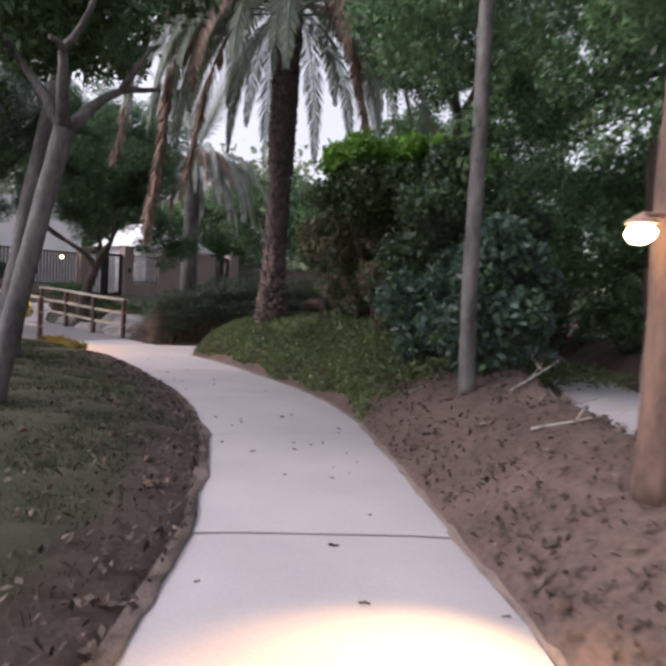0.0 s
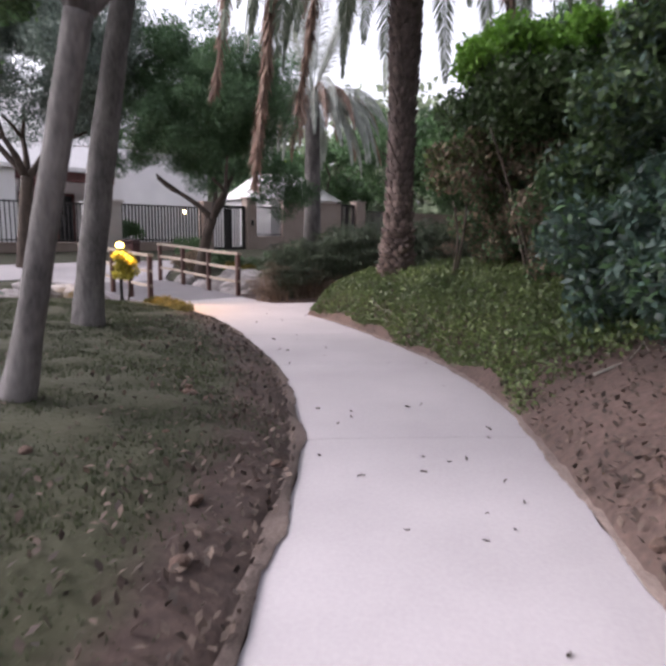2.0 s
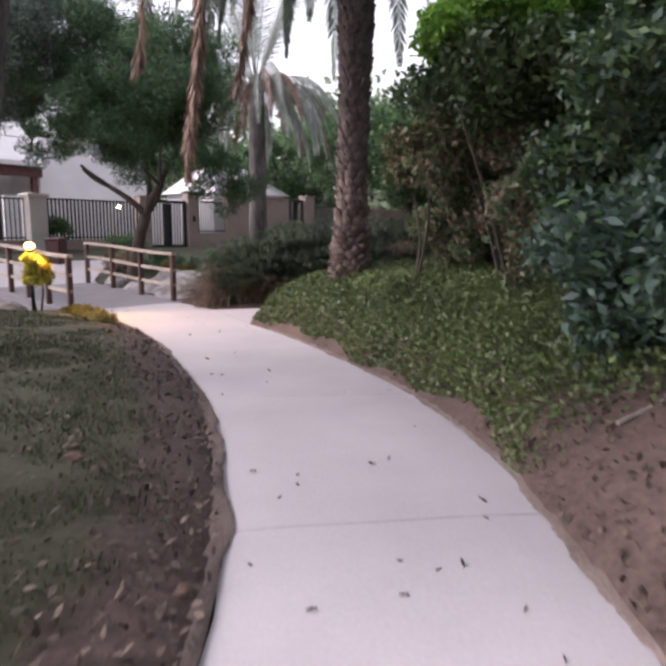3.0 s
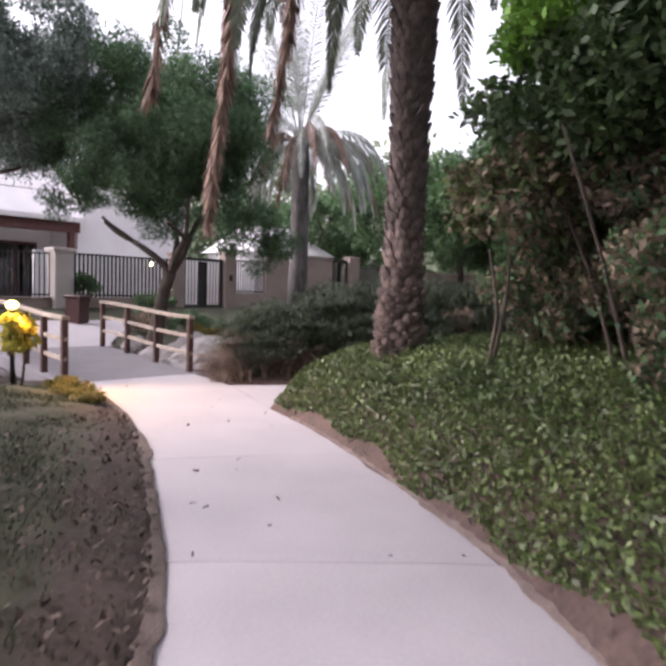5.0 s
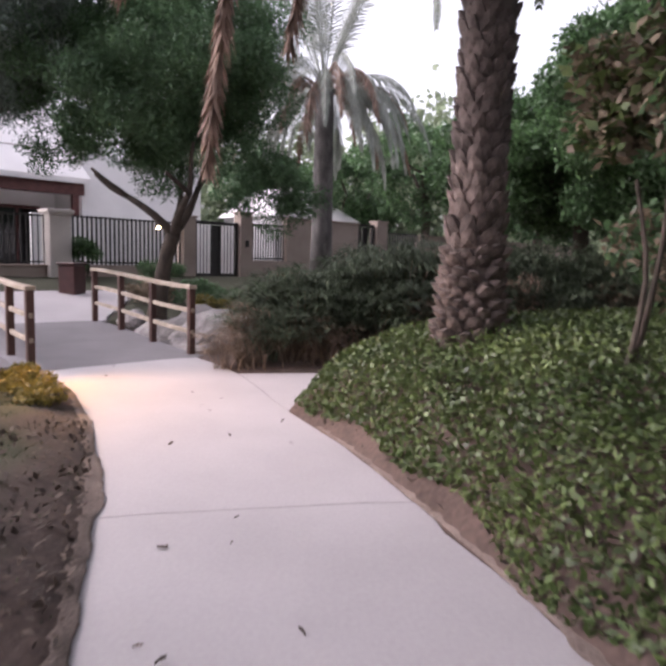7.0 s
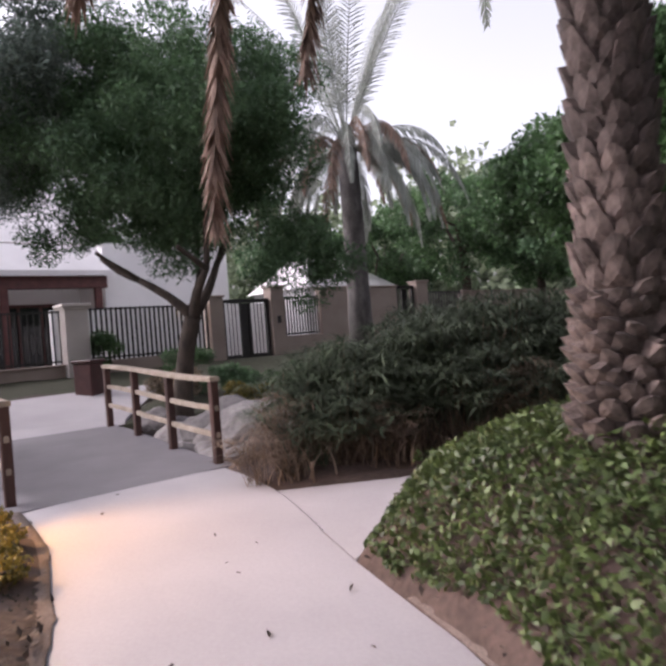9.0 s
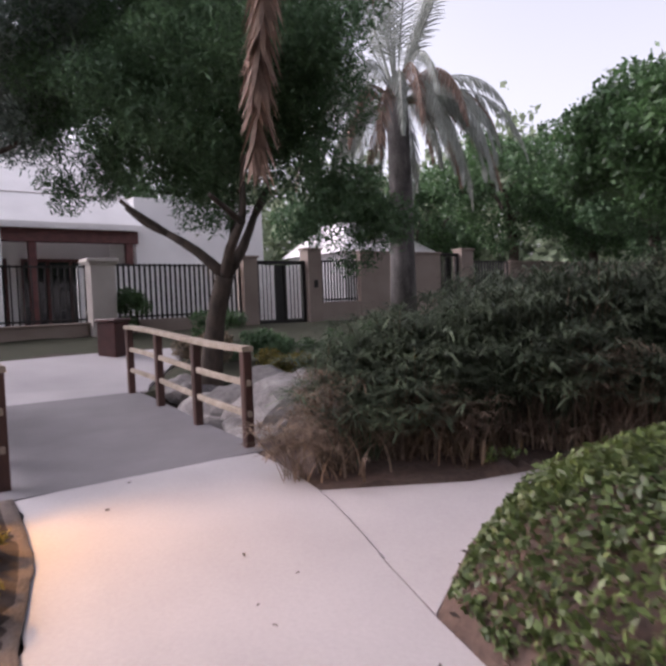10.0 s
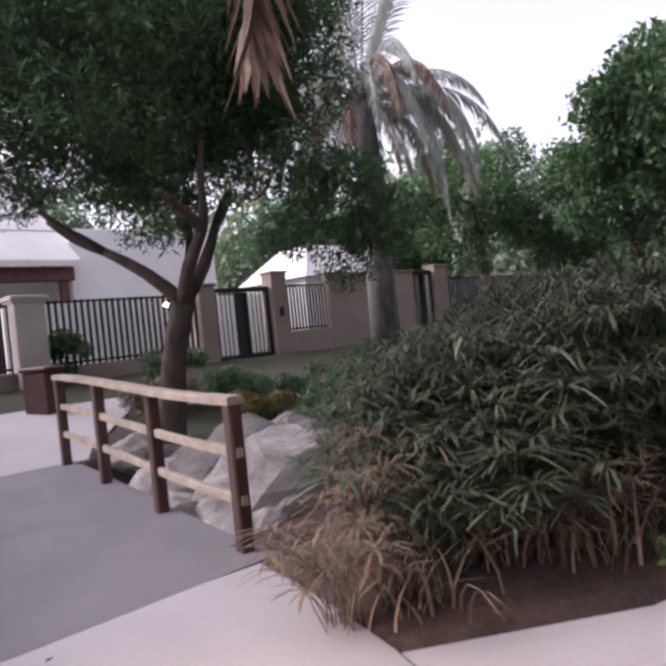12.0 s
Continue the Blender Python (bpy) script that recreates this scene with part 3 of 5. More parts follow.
# ---------- white villa behind the railing ----------
villa = thing("house", wall_m @ Matrix.Translation((-4.0, 6.7, 0.6)), "white villa with pale sloping roof and dark red veranda", "house")
part("wall", box(15.6, 0.3, 5.6, (0, 3.0, 0), 0.01), M_WHITE, villa, "shaded white back wall of the veranda")
part("wall", box(5.2, 5.0, 4.6, (10.4, 2.6, 0), 0.01), M_WHITE, villa, "white rendered wing")
part("beam", box(15.6, 0.35, 0.42, (0, 0, 2.95), 0.01), M_TIMBER, villa, "dark red timber beam over the veranda")
bm = bmesh.new()
rv = [bm.verts.new(c) for c in ((-8.2, -0.5, 3.36), (7.9, -0.5, 3.36), (7.4, 3.6, 6.9), (-8.2, 3.6, 6.9), (-8.2, -0.5, 3.54), (7.9, -0.5, 3.54), (7.4, 3.6, 7.1), (-8.2, 3.6, 7.1))]
for q in ((0, 1, 2, 3), (4, 7, 6, 5), (0, 4, 5, 1), (1, 5, 6, 2), (2, 6, 7, 3), (3, 7, 4, 0)):
    bm.faces.new([rv[i] for i in q])
bmesh.ops.recalc_face_normals(bm, faces=bm.faces[:])
roof = part("roof", bm, M_ROOF, villa, "pale sloping roof with faint seams")
for t in (0.3,):
    part("seam", box(16.0, 0.04, 0.03, (-0.15, -0.5 + 4.1 * t, 3.54 + 3.56 * t - 0.01), 0.004), M_RENDER, roof)
part("wall", box(11.7, 0.44, 3.34, (-2.35, -0.02, 0), 0.01), M_WHITE, villa, "plain white front wall beside the red opening")
for x in (4.4, 7.5):
    part("column", box(0.24, 0.24, 2.95, (x, 0, 0), 0.01), M_TIMBER, villa, "dark red timber column")
for x in (-6.1, -3.1, -0.1, 2.9, 5.9):
    win = part("window", box(2.5, 0.10, 2.5, (x, 2.8, 0.1), 0.01), M_GLASS, villa, "dark glazed veranda door")
    for k in (-1.22, -0.4, 0.4, 1.22):
        part("frame", box(0.10, 0.08, 2.5, (x + k, 2.72, 0.1), 0.006), M_TIMBER, win, "dark red door frame")
    part("frame", box(2.54, 0.08, 0.12, (x, 2.72, 2.5), 0.006), M_TIMBER, win, "dark red door frame")

# white house further along
far_house = thing("house", wall_m @ Matrix.Translation((14.2, 5.0, 0.6)), "bright white house beyond the garden wall", "house")
part("wall", box(5.0, 4, 2.7, (0, 2, 0), 0.01), M_WHITE, far_house)
bm = bmesh.new()
rv = [bm.verts.new(c) for c in ((-2.7, -0.3, 2.7), (2.7, -0.3, 2.7), (2.7, 4.3, 2.7), (-2.7, 4.3, 2.7), (-1.2, 1.2, 4.1), (0.6, 1.2, 4.1), (0.6, 3, 4.1), (-1.2, 3, 4.1))]
for q in ((3, 2, 1, 0), (4, 5, 6, 7), (0, 1, 5, 4), (1, 2, 6, 5), (2, 3, 7, 6), (3, 0, 4, 7)):
    bm.faces.new([rv[i] for i in q])
part("roof", bm, M_ROOF, far_house, "white hipped roof")
part("window", box(1.2, 0.08, 1.2, (-0.5, -0.02, 1.0), 0.01), M_GLASS, far_house, "dark window")

# garden behind the fence: a plain white garden wall that shows between the bars
back = thing("wall_garden", wall_m, "white garden wall behind the fence", "wall", kind="structure")
part("body", box(7.6, 0.2, 2.2, (4.6, 3.4, 0.4), 0.01), M_WHITE, back)

# ---------- litter bin by the bridge ----------
bin_m = Matrix.Translation((-10.7, 20.4, z_at(-10.7, 20.4) - 0.02))
litter = thing("litter_bin", bin_m, "maroon square litter bin beside the far path", "bin")
part("body", box(0.44, 0.44, 0.68, (0, 0, 0.05), 0.02), M_BIN, litter)
part("lid", box(0.50, 0.50, 0.07, (0, 0, 0.74), 0.02), M_BIN, litter, "slightly wider maroon lid")
part("foot", box(0.38, 0.38, 0.05, (0, 0, 0), 0.005), M_IRON, litter)


# ---------- trees ----------
def limbs(tree, start, direction, length, radius, depth, rng, mat, spread=0.55):
    """Forked limbs as parts; returns the tips."""
    a = Vector(start)
    d = Vector(direction).normalized()
    pts, rad = [a.copy()], [radius]
    for i in range(4):
        d = (d + Vector(rng.normal(size=3)) * 0.10 + Vector((0, 0, 0.03))).normalized()
        a = a + d * length / 4
        pts.append(a.copy())
        rad.append(radius * (1 - 0.11 * (i + 1)))
    part("limb", tube(pts, rad, 7, 0.06, int(rng.integers(99))), mat, tree, smooth=True)
    if depth == 0:
        return [a]
    tips = []
    for _ in range(2 if depth < 2 else 3):
        nd = (d + Vector(rng.normal(size=3)) * spread).normalized()
        tips += limbs(tree, a, nd, length * rng.uniform(0.65, 0.85), radius * 0.55, depth - 1, rng, mat, spread)
    return tips


def tree(at, trunk, radii, label, bark, blobs, n, size, leaf, seed, branches=3, aspect=0.42, limb_len=1.2, depth=1, lengthwise=None, shell=0.4, name="tree"):
    """trunk: points from the base; blobs: crown clumps, both relative to the base."""
    rng = np.random.default_rng(seed)
    t = thing(name, Matrix.Translation(at), label, "tree")
    line = smooth_line3(trunk, 5)
    r = np.interp(np.linspace(0, 1, len(line)), np.linspace(0, 1, len(radii)), radii)
    part("trunk", tube(line, list(r), 14, 0.05, seed), bark, t, smooth=True)
    top = Vector(trunk[-1])
    for i in range(branches):
        ang = 2 * math.pi * (i + rng.uniform(0, 0.5)) / branches
        limbs(t, top - Vector((0, 0, 0.03)), (math.cos(ang) * 0.75, math.sin(ang) * 0.75, 1), limb_len, radii[-1] * 0.7, depth, rng, bark)
    if blobs:
        crown("crown", t, blobs, n, size, leaf, seed + 1, aspect, shell, lengthwise=lengthwise)
    return t


def smooth_line3(pts, k):
    p = [Vector(q) for q in pts]
    out = []
    for i in range(len(p) - 1):
        a, b, c, d = p[max(i - 1, 0)], p[i], p[i + 1], p[min(i + 2, len(p) - 1)]
        for j in range(k):
            t = j / k
            out.append(0.5 * (2 * b + (c - a) * t + (2 * a - 5 * b + 4 * c - d) * t * t + (3 * b - a - 3 * c + d) * t ** 3))
    out.append(p[-1])
    return out


R = np.random.default_rng(21)
# two grey trunks on the lawn
za = z_at(-3.18, 5.64)
tree((-3.18, 5.64, za - 0.05), [(0.06, 0, 0), (0.19, 0, 0.5), (0.34, 0.02, 1.2), (0.54, 0.04, 2.05), (0.63, 0.06, 2.45)], [0.13, 0.095, 0.085, 0.085, 0.09], "leaning grey-barked tree on the lawn", M_BARK,
     clumps((0.0, 0.8, 4.0), (1.7, 1.6, 0.75), 44, R, 0.25, 0.5) + clumps((-1.0, 0.8, 3.3), (0.9, 0.9, 0.6), 16, R, 0.2, 0.4) + clumps((0.9, 0.3, 4.1), (0.9, 0.8, 0.4), 14, R, 0.2, 0.35), 30000, 0.10, M_LEAFDARK, 31, 3, limb_len=0.75)
zb = z_at(-4.6, 8.73)
tree((-4.6, 8.73, zb - 0.05), [(0, 0, 0), (0.06, 0, 0.6), (0.29, 0, 2), (0.56, 0, 3.4), (0.75, 0.05, 4.4)], [0.21, 0.165, 0.15, 0.13, 0.12], "grey-barked tree standing on the lawn", M_BARK,
     clumps((-0.3, 0.4, 5.6), (1.9, 1.7, 1.2), 30, R, 0.3, 0.6) + clumps((-2.2, 0.2, 4.2), (1.5, 1.4, 1.0), 26, R, 0.25, 0.5), 26000, 0.11, M_LEAFDARK, 37, 3, limb_len=1.2)

# feathery tree by the far end of the bridge
tz = z_at(-7.75, 19.0)
tree((-7.75, 19.0, tz - 0.05), [(0, 0, 0), (0.15, -0.1, 0.6), (0.35, -0.25, 1.2), (0.6, -0.4, 1.75)], [0.22, 0.16, 0.14, 0.14], "dark feathery-leaved tree behind the bridge", M_BARKD,
     clumps((0.3, -0.2, 4.85), (2.7, 2.4, 2.1), 110, R, 0.35, 0.7) + clumps((0.3, -0.2, 4.3), (1.6, 1.5, 1.4), 40, R, 0.4, 0.7) + clumps((-1.9, -0.3, 3.3), (0.7, 0.7, 0.3), 7, R, 0.2, 0.36) + clumps((2.4, 0.2, 2.7), (0.9, 0.9, 0.75), 18, R, 0.25, 0.45), 130000, 0.12, M_LEAFMID, 41, 4, aspect=0.2, limb_len=1.1, depth=1)

# grey-green tree off the far bank, hanging over the railing
tree((-12.4, 17.6, 0.3), [(0, 0, 0), (0.1, 0, 1.2), (0.2, 0.1, 2.6)], [0.22, 0.18, 0.16], "broad grey-green tree overhanging the far path", M_BARKD,
     clumps((0.5, 0.2, 5.9), (3.3, 2.9, 2.3), 110, R, 0.4, 0.75) + clumps((1.6, 0.9, 4.3), (1.2, 1.1, 0.5), 16, R, 0.25, 0.4), 95000, 0.13, M_LEAFGREY, 43, 4, aspect=0.25, limb_len=1.3)

# broad dark tree beyond the branch path
tree((0.6, 21.6, 0.3), [(0, 0, 0), (0.05, 0, 1.0), (0, 0, 1.9)], [0.2, 0.16, 0.15], "broad dark green tree behind the reeds", M_BARKD,
     clumps((0, 0, 3.4), (2.8, 2.2, 1.6), 80, R, 0.4, 0.8), 90000, 0.14, M_LEAFDARK, 47, 4, limb_len=1.2)
tree((4.2, 18.2, 0.4), [(0, 0, 0), (0.1, 0, 1.4), (0, 0, 3.0)], [0.2, 0.16, 0.15], "tall dark tree behind the planted bank", M_BARKD,
     clumps((0, 0, 4.6), (2.7, 2.4, 3.0), 60, R, 0.4, 0.8), 42000, 0.13, M_LEAFDARK, 48, 4, limb_len=1.3)

# pale trunk among the shrubs, with the canopy over the bank
tree((1.22, 6.2, z_at(1.22, 6.2) - 0.05), [(0, 0, 0), (-0.04, 0, 1.0), (-0.05, 0, 2.2), (-0.06, 0.05, 3.6), (-0.05, 0.1, 4.3)], [0.085, 0.075, 0.075, 0.07, 0.07], "slim grey-barked tree rising from dense shrubs", M_BARK,
     clumps((0.8, 1.8, 4.3), (2.1, 2.2, 0.9), 56, R, 0.25, 0.5) + clumps((1.7, 0.1, 3.4), (1.2, 1.5, 0.9), 26, R, 0.25, 0.45) + clumps((-0.4, 1.0, 4.0), (0.8, 0.9, 0.5), 14, R, 0.2, 0.4) + clumps((-0.05, 0, 2.8), (0.22, 0.22, 0.9), 9, R, 0.1, 0.2), 17000, 0.10, M_LEAFDARK, 53, 4, limb_len=1.3)
tree((4.3, 8.9, z_at(4.3, 8.9) - 0.05), [(0, 0, 0), (-0.05, 0, 1.3), (-0.1, 0.1, 3.0), (0, 0, 4.2)], [0.13, 0.11, 0.10, 0.09], "dark tree crowding the planted bank", M_BARKD,
     clumps((-0.9, 0.6, 4.6), (2.4, 2.4, 1.8), 60, R, 0.3, 0.6), 13000, 0.12, M_LEAFDARK, 59, 4, limb_len=1.3)


tree((2.3, 12.6, z_at(2.3, 12.6) - 0.05), [(0, 0, 0), (-0.1, 0, 2.0), (-0.2, 0, 4.6)], [0.16, 0.13, 0.11], "dark tree rising behind the big bush", M_BARKD,
     clumps((-0.4, 0.2, 6.0), (2.0, 1.7, 1.0), 34, R, 0.35, 0.6), 12000, 0.12, M_LEAFDARK, 61, 4, limb_len=1.2)
tree((1.5, 18.9, z_at(1.5, 18.9) - 0.05), [(0, 0, 0), (0.1, 0, 1.6), (0, 0, 3.6)], [0.17, 0.14, 0.12], "tall dark tree beyond the branch path", M_BARKD,
     clumps((0, 0.2, 4.2), (1.9, 1.9, 2.2), 70, R, 0.4, 0.7), 70000, 0.13, M_LEAFDARK, 67, 4, limb_len=1.3)
# trunk that carries the path lamp
tree((1.60, 3.26, z_at(1.6, 3.26) - 0.05), [(0, 0, 0), (-0.03, 0, 0.8), (-0.05, 0, 1.8), (0.05, 0.1, 3.4)], [0.15, 0.115, 0.11, 0.10], "reddish-barked tree carrying the path lamp", M_BARKRED,
     clumps((0.7, 0.6, 4.4), (1.4, 1.4, 0.8), 34, R, 0.25, 0.5), 11000, 0.11, M_LEAFDARK, 71, 3, limb_len=1.0)


# ---------- palms ----------
def frond(name, parent, base, direction, length, droop, mat, seed, leaf_len=0.42, pairs=46, hang=0.6, spread=1.0):
    """A feather frond: an arching midrib with many folded leaflets."""
    rng = np.random.default_rng(seed)
    p = Vector(base)
    d = Vector(direction).normalized()
    line = [p.copy()]
    n = 16
    for i in range(n):
        d = (d + Vector((0, 0, -droop * (0.25 + i / n) / n * 3))).normalized()
        p = p + d * length / n
        line.append(p.copy())
    rib = part(name, tube(line, [0.022 * (1 - 0.85 * i / n) + 0.003 for i in range(n + 1)], 5), mat, parent, smooth=True)
    v, f = [], []
    for i in range(pairs):
        t = 0.16 + 0.84 * i / pairs
        k = min(int(t * n), n - 1)
        q = line[k].lerp(line[k + 1], t * n - k)
        tan = (line[k + 1] - line[k]).normalized()
        side = tan.cross(Vector((0, 0, 1)))
        side = side.normalized() if side.length > 0.15 else Vector((math.cos(seed), math.sin(seed), 0))
        ll = leaf_len * math.sin(math.pi * (0.15 + 0.8 * t)) * rng.uniform(0.8, 1.15)
        for sgn in (-1, 1):
            dd = (side * sgn * spread + tan * 0.75 + Vector((0, 0, -hang * rng.uniform(0.5, 1.3)))).normalized()
            w = tan.cross(dd).cross(dd).normalized() * 0.018
            m1 = q + dd * ll * 0.5
            tip = q + dd * ll + Vector((0, 0, -0.12 * ll))
            b = len(v)
            v += [q - w * 0.5, q + w * 0.5, m1 + w, tip, m1 - w]
            f.append((b, b + 1, b + 2, b + 3, b + 4))
    me = mesh_from("leaf_blade", [tuple(x) for x in v], f, mat)
    tagged(part("leaf_blade", me, mat, rib), kind="stuff")
    return rib


def hanging(parent, base, out, tip, mat, seed):
    """A dead frond that arches out of the crown and hangs straight down."""
    rng = np.random.default_rng(seed)
    line = smooth_line3([base, (out[0] * 0.45, out[1] * 0.45, base[2] + 0.45), out, Vector(out).lerp(Vector(tip), 0.45), tip], 6)
    n = len(line) - 1
    rib = part("dry_frond", tube(line, [0.026 * (1 - 0.85 * i / n) + 0.003 for i in range(n + 1)], 5), mat, parent, "drooping frond", smooth=True)
    v, f = [], []
    for i in range(420):
        t = rng.uniform(0.25, 0.99)
        k = min(int(t * n), n - 1)
        q = line[k].lerp(line[k + 1], t * n - k)
        a = rng.uniform(0, 6.28)
        dd = (Vector((math.cos(a) * 0.58, math.sin(a) * 0.58, -1)) + (line[k + 1] - line[k]).normalized() * 0.4).normalized()
        w = Vector((-math.sin(a), math.cos(a), 0)) * 0.02
        ll = rng.uniform(0.35, 0.62) * (1.15 - 0.5 * t)
        b = len(v)
        v += [q - w * 0.4, q + w * 0.4, q + dd * ll * 0.5 + w, q + dd * ll, q + dd * ll * 0.5 - w]
        f.append((b, b + 1, b + 2, b + 3, b + 4))
    tagged(part("leaf_blade", mesh_from("leaf_blade", [tuple(x) for x in v], f, mat), mat, rib), kind="stuff")


def leaf_base_shape(jag, mat):
    """The cut base of an old leaf: a shield, keeled down its middle, tilted out to a blunt rounded tip."""
    bm = bmesh.new()
    outline = [(-0.075, 0.0), (0.075, 0.0), (0.072, 0.07), (0.055, 0.125), (0.02 + jag, 0.16), (-0.03 + jag, 0.155), (-0.058, 0.12), (-0.074, 0.065)]
    front = [bm.verts.new((x, 0.012 + 0.30 * z - 1.6 * x * x, z)) for x, z in outline]
    back = [bm.verts.new((x * 0.9, -0.05 - 1.6 * x * x, z * 0.86)) for x, z in outline]
    keel = bm.verts.new((jag * 0.4, 0.05, 0.075))
    n = len(outline)
    for i in range(n):
        j = (i + 1) % n
        bm.faces.new((front[i], front[j], keel))
        bm.faces.new((front[j], front[i], back[i], back[j]))
    bmesh.ops.recalc_face_normals(bm, faces=bm.faces[:])
    return mesh_of(bm, mat)


def palm_trunk(t, height, r_base, r_top, lean, seed):
    """A trunk clad in the cut bases of old leaves, larger and rougher towards the ground."""
    rng = np.random.default_rng(seed)
    n = 30
    line = [Vector((lean[0] * (i / n) ** 1.3, lean[1] * (i / n) ** 1.3, height * i / n)) for i in range(n + 1)]
    rad = [r_top + (r_base - r_top) * math.exp(-3.2 * height * i / n / 2.2) + 0.05 * float(ease((height * i / n - 2.2) / 1.6)) for i in range(n + 1)]
    part("trunk", tube(line, rad, 18, 0.04, seed), M_PALM, t, smooth=True)
    shapes = [[leaf_base_shape(j, mat) for j in (-0.015, 0.0, 0.02)] for mat in (M_STUB, M_PALM)]
    upper = bmesh.new()
    z, row = 0.02, 0
    while z < height * 0.97:
        k = min(int(z / height * n), n - 1)
        c = line[k].lerp(line[k + 1], z / height * n - k)
        low = z < 0.85
        count = 12 if low else 11
        for i in range(count):
            ang = 2 * math.pi * (i + 0.5 * (row % 2)) / count + rng.uniform(-0.13, 0.13) + row * 0.06
            tilt = rng.uniform(-24, -6) if low else rng.uniform(-9, 3)
            size = rng.uniform(0.85, 1.2)
            at = c + Vector((math.cos(ang) * (rad[k] - 0.004), math.sin(ang) * (rad[k] - 0.004), rng.uniform(-0.025, 0.025)))
            m = Matrix.Translation(at) @ Matrix.Rotation(ang - math.pi / 2, 4, "Z") @ Matrix.Rotation(radians(tilt), 4, "X") @ Matrix.Rotation(rng.uniform(-0.16, 0.16), 4, "Y") @ Matrix.Diagonal((size * 0.86, size, size * (0.8 if low else 1.05), 1))
            me = shapes[0 if z < 1.5 else 1][int(rng.integers(3))]
            if z < 2.55:
                part("leaf_base", me, M_STUB, t, m=m)
            else:
                start = len(upper.verts)
                upper.from_mesh(me)
                upper.verts.ensure_lookup_table()
                bmesh.ops.transform(upper, matrix=m, verts=upper.verts[start:])
        z += 0.085 if low else 0.112
        row += 1
    tagged(part("bark", upper, M_PALM, t, "closely set cut leaf bases"), kind="stuff")


pz = z_at(-1.39, 12.9)
palm = thing("palm_tree", Matrix.Translation((-1.39, 12.9, pz - 0.05)), "tall date palm with rough trunk and drooping fronds", "palm tree")
palm_trunk(palm, 6.5, 0.27, 0.17, (0.06, 0.1), 3)
rng = np.random.default_rng(8)
for i in range(40):
    ang = i * 2.39996
    lift = rng.uniform(0.0, 1.3) if i % 2 else rng.uniform(-0.15, 0.6)
    frond("frond", palm, (0.06 + 0.16 * math.cos(ang), 0.1 + 0.16 * math.sin(ang), 6.4 + 0.1 * (i % 3)), (math.cos(ang), math.sin(ang), lift), rng.uniform(3.6, 5.0), rng.uniform(0.85, 1.3) if i % 2 else rng.uniform(1.3, 2.0), M_FROND if i % 5 else M_FRONDDRY, 100 + i, 0.46, 64, 0.75)
# long dead fronds: out from the crown, then hanging straight down to a tip
for out, tip, mat in (((-2.5, 1.05, 5.3), (-3.0, 1.25, 1.75), M_FRONDDRY), ((-2.4, 0.95, 5.5), (-2.9, 1.1, 2.1), M_FRONDDRY), ((-2.55, 1.2, 5.2), (-3.05, 1.38, 2.3), M_FRONDDRY), ((-2.9, 0.0, 5.6), (-3.3, 0.05, 3.3), M_FRONDDRY), ((1.3, -0.6, 5.5), (1.7, -0.9, 3.9), M_FRONDDRY), ((-1.9, 1.9, 5.5), (-2.4, 2.3, 3.4), M_FRONDDRY)):
    hanging(palm, (0.06, 0.1, 6.4), out, tip, mat, int(abs(tip[0] * 100)) + 7)

for ang, ln, dr in ((3.1, 3.6, 1.7), (3.5, 3.4, 1.9), (2.7, 3.6, 1.8), (3.9, 3.3, 1.9), (4.4, 3.2, 2.0), (2.2, 3.4, 1.9), (5.6, 3.4, 1.9), (0.2, 3.6, 1.8)):
    frond("frond", palm, (0.06 + 0.2 * math.cos(ang), 0.1 + 0.2 * math.sin(ang), 6.25), (math.cos(ang), math.sin(ang), 0.35), ln + 0.6, dr, M_FROND, int(ang * 1000), 0.4, 70, 0.8, 0.8)

palm_b = thing("palm_tree", Matrix.Translation((-6.23, 26.2, z_at(-6.2, 26.2))), "palm with skylight put into pale upright fronds and a grey skirt by the wall", "palm tree")
line = [(0, 0, 0), (0.03, 0, 1.8), (0.02, 0.03, 3.8), (0, 0, 6.3)]
part("trunk", tube(line, [0.38, 0.31, 0.29, 0.28], 14, 0.06, 5), M_BARK, palm_b, smooth=True)
for i in range(17):
    ang = i * 2.39996
    frond("frond", palm_b, (0.1 * math.cos(ang), 0.1 * math.sin(ang), 6.2), (math.cos(ang) * 0.7, math.sin(ang) * 0.7, rng.uniform(0.9, 2.6)), rng.uniform(4.8, 6.4), rng.uniform(0.15, 0.5), M_FRONDPALE, 200 + i, 0.5, 52, 0.3, 0.7)
for i in range(46):
    ang = i * 2.39996 + 0.4
    frond("dry_frond", palm_b, (0.15 * math.cos(ang), 0.15 * math.sin(ang), 5.9), (math.cos(ang), math.sin(ang), rng.uniform(0.1, 0.8)), rng.uniform(3.0, 4.4), rng.uniform(1.1, 1.8), M_FRONDPALE if i % 4 else M_FRONDDRY, 300 + i, 0.55, 48, 1.1, 0.6)

# ---------- shrubs on the planted bank ----------
def shrub(at, blobs, layers, label, stems, seed, name="shrub"):
    """layers: (count, leaf size, material, aspect)."""
    rng = np.random.default_rng(seed)
    s = thing(name, Matrix.Translation(at), label, "shrub")
    for i, (x, y, z) in enumerate(stems):
        part("stem", tube(smooth_line3([(x * 0.2, y * 0.2, -0.1), (x * 0.5 + rng.normal() * 0.08, y * 0.5, z * 0.5), (x, y, z)], 4), [0.022 - 0.0015 * k for k in range(9)], 7, 0.1, i), M_BARKD, s, smooth=True)
    for i, (n, size, mat, aspect) in enumerate(layers):
        crown("foliage", s, blobs, n, size, mat, seed + i, aspect, 0.3)
    return s


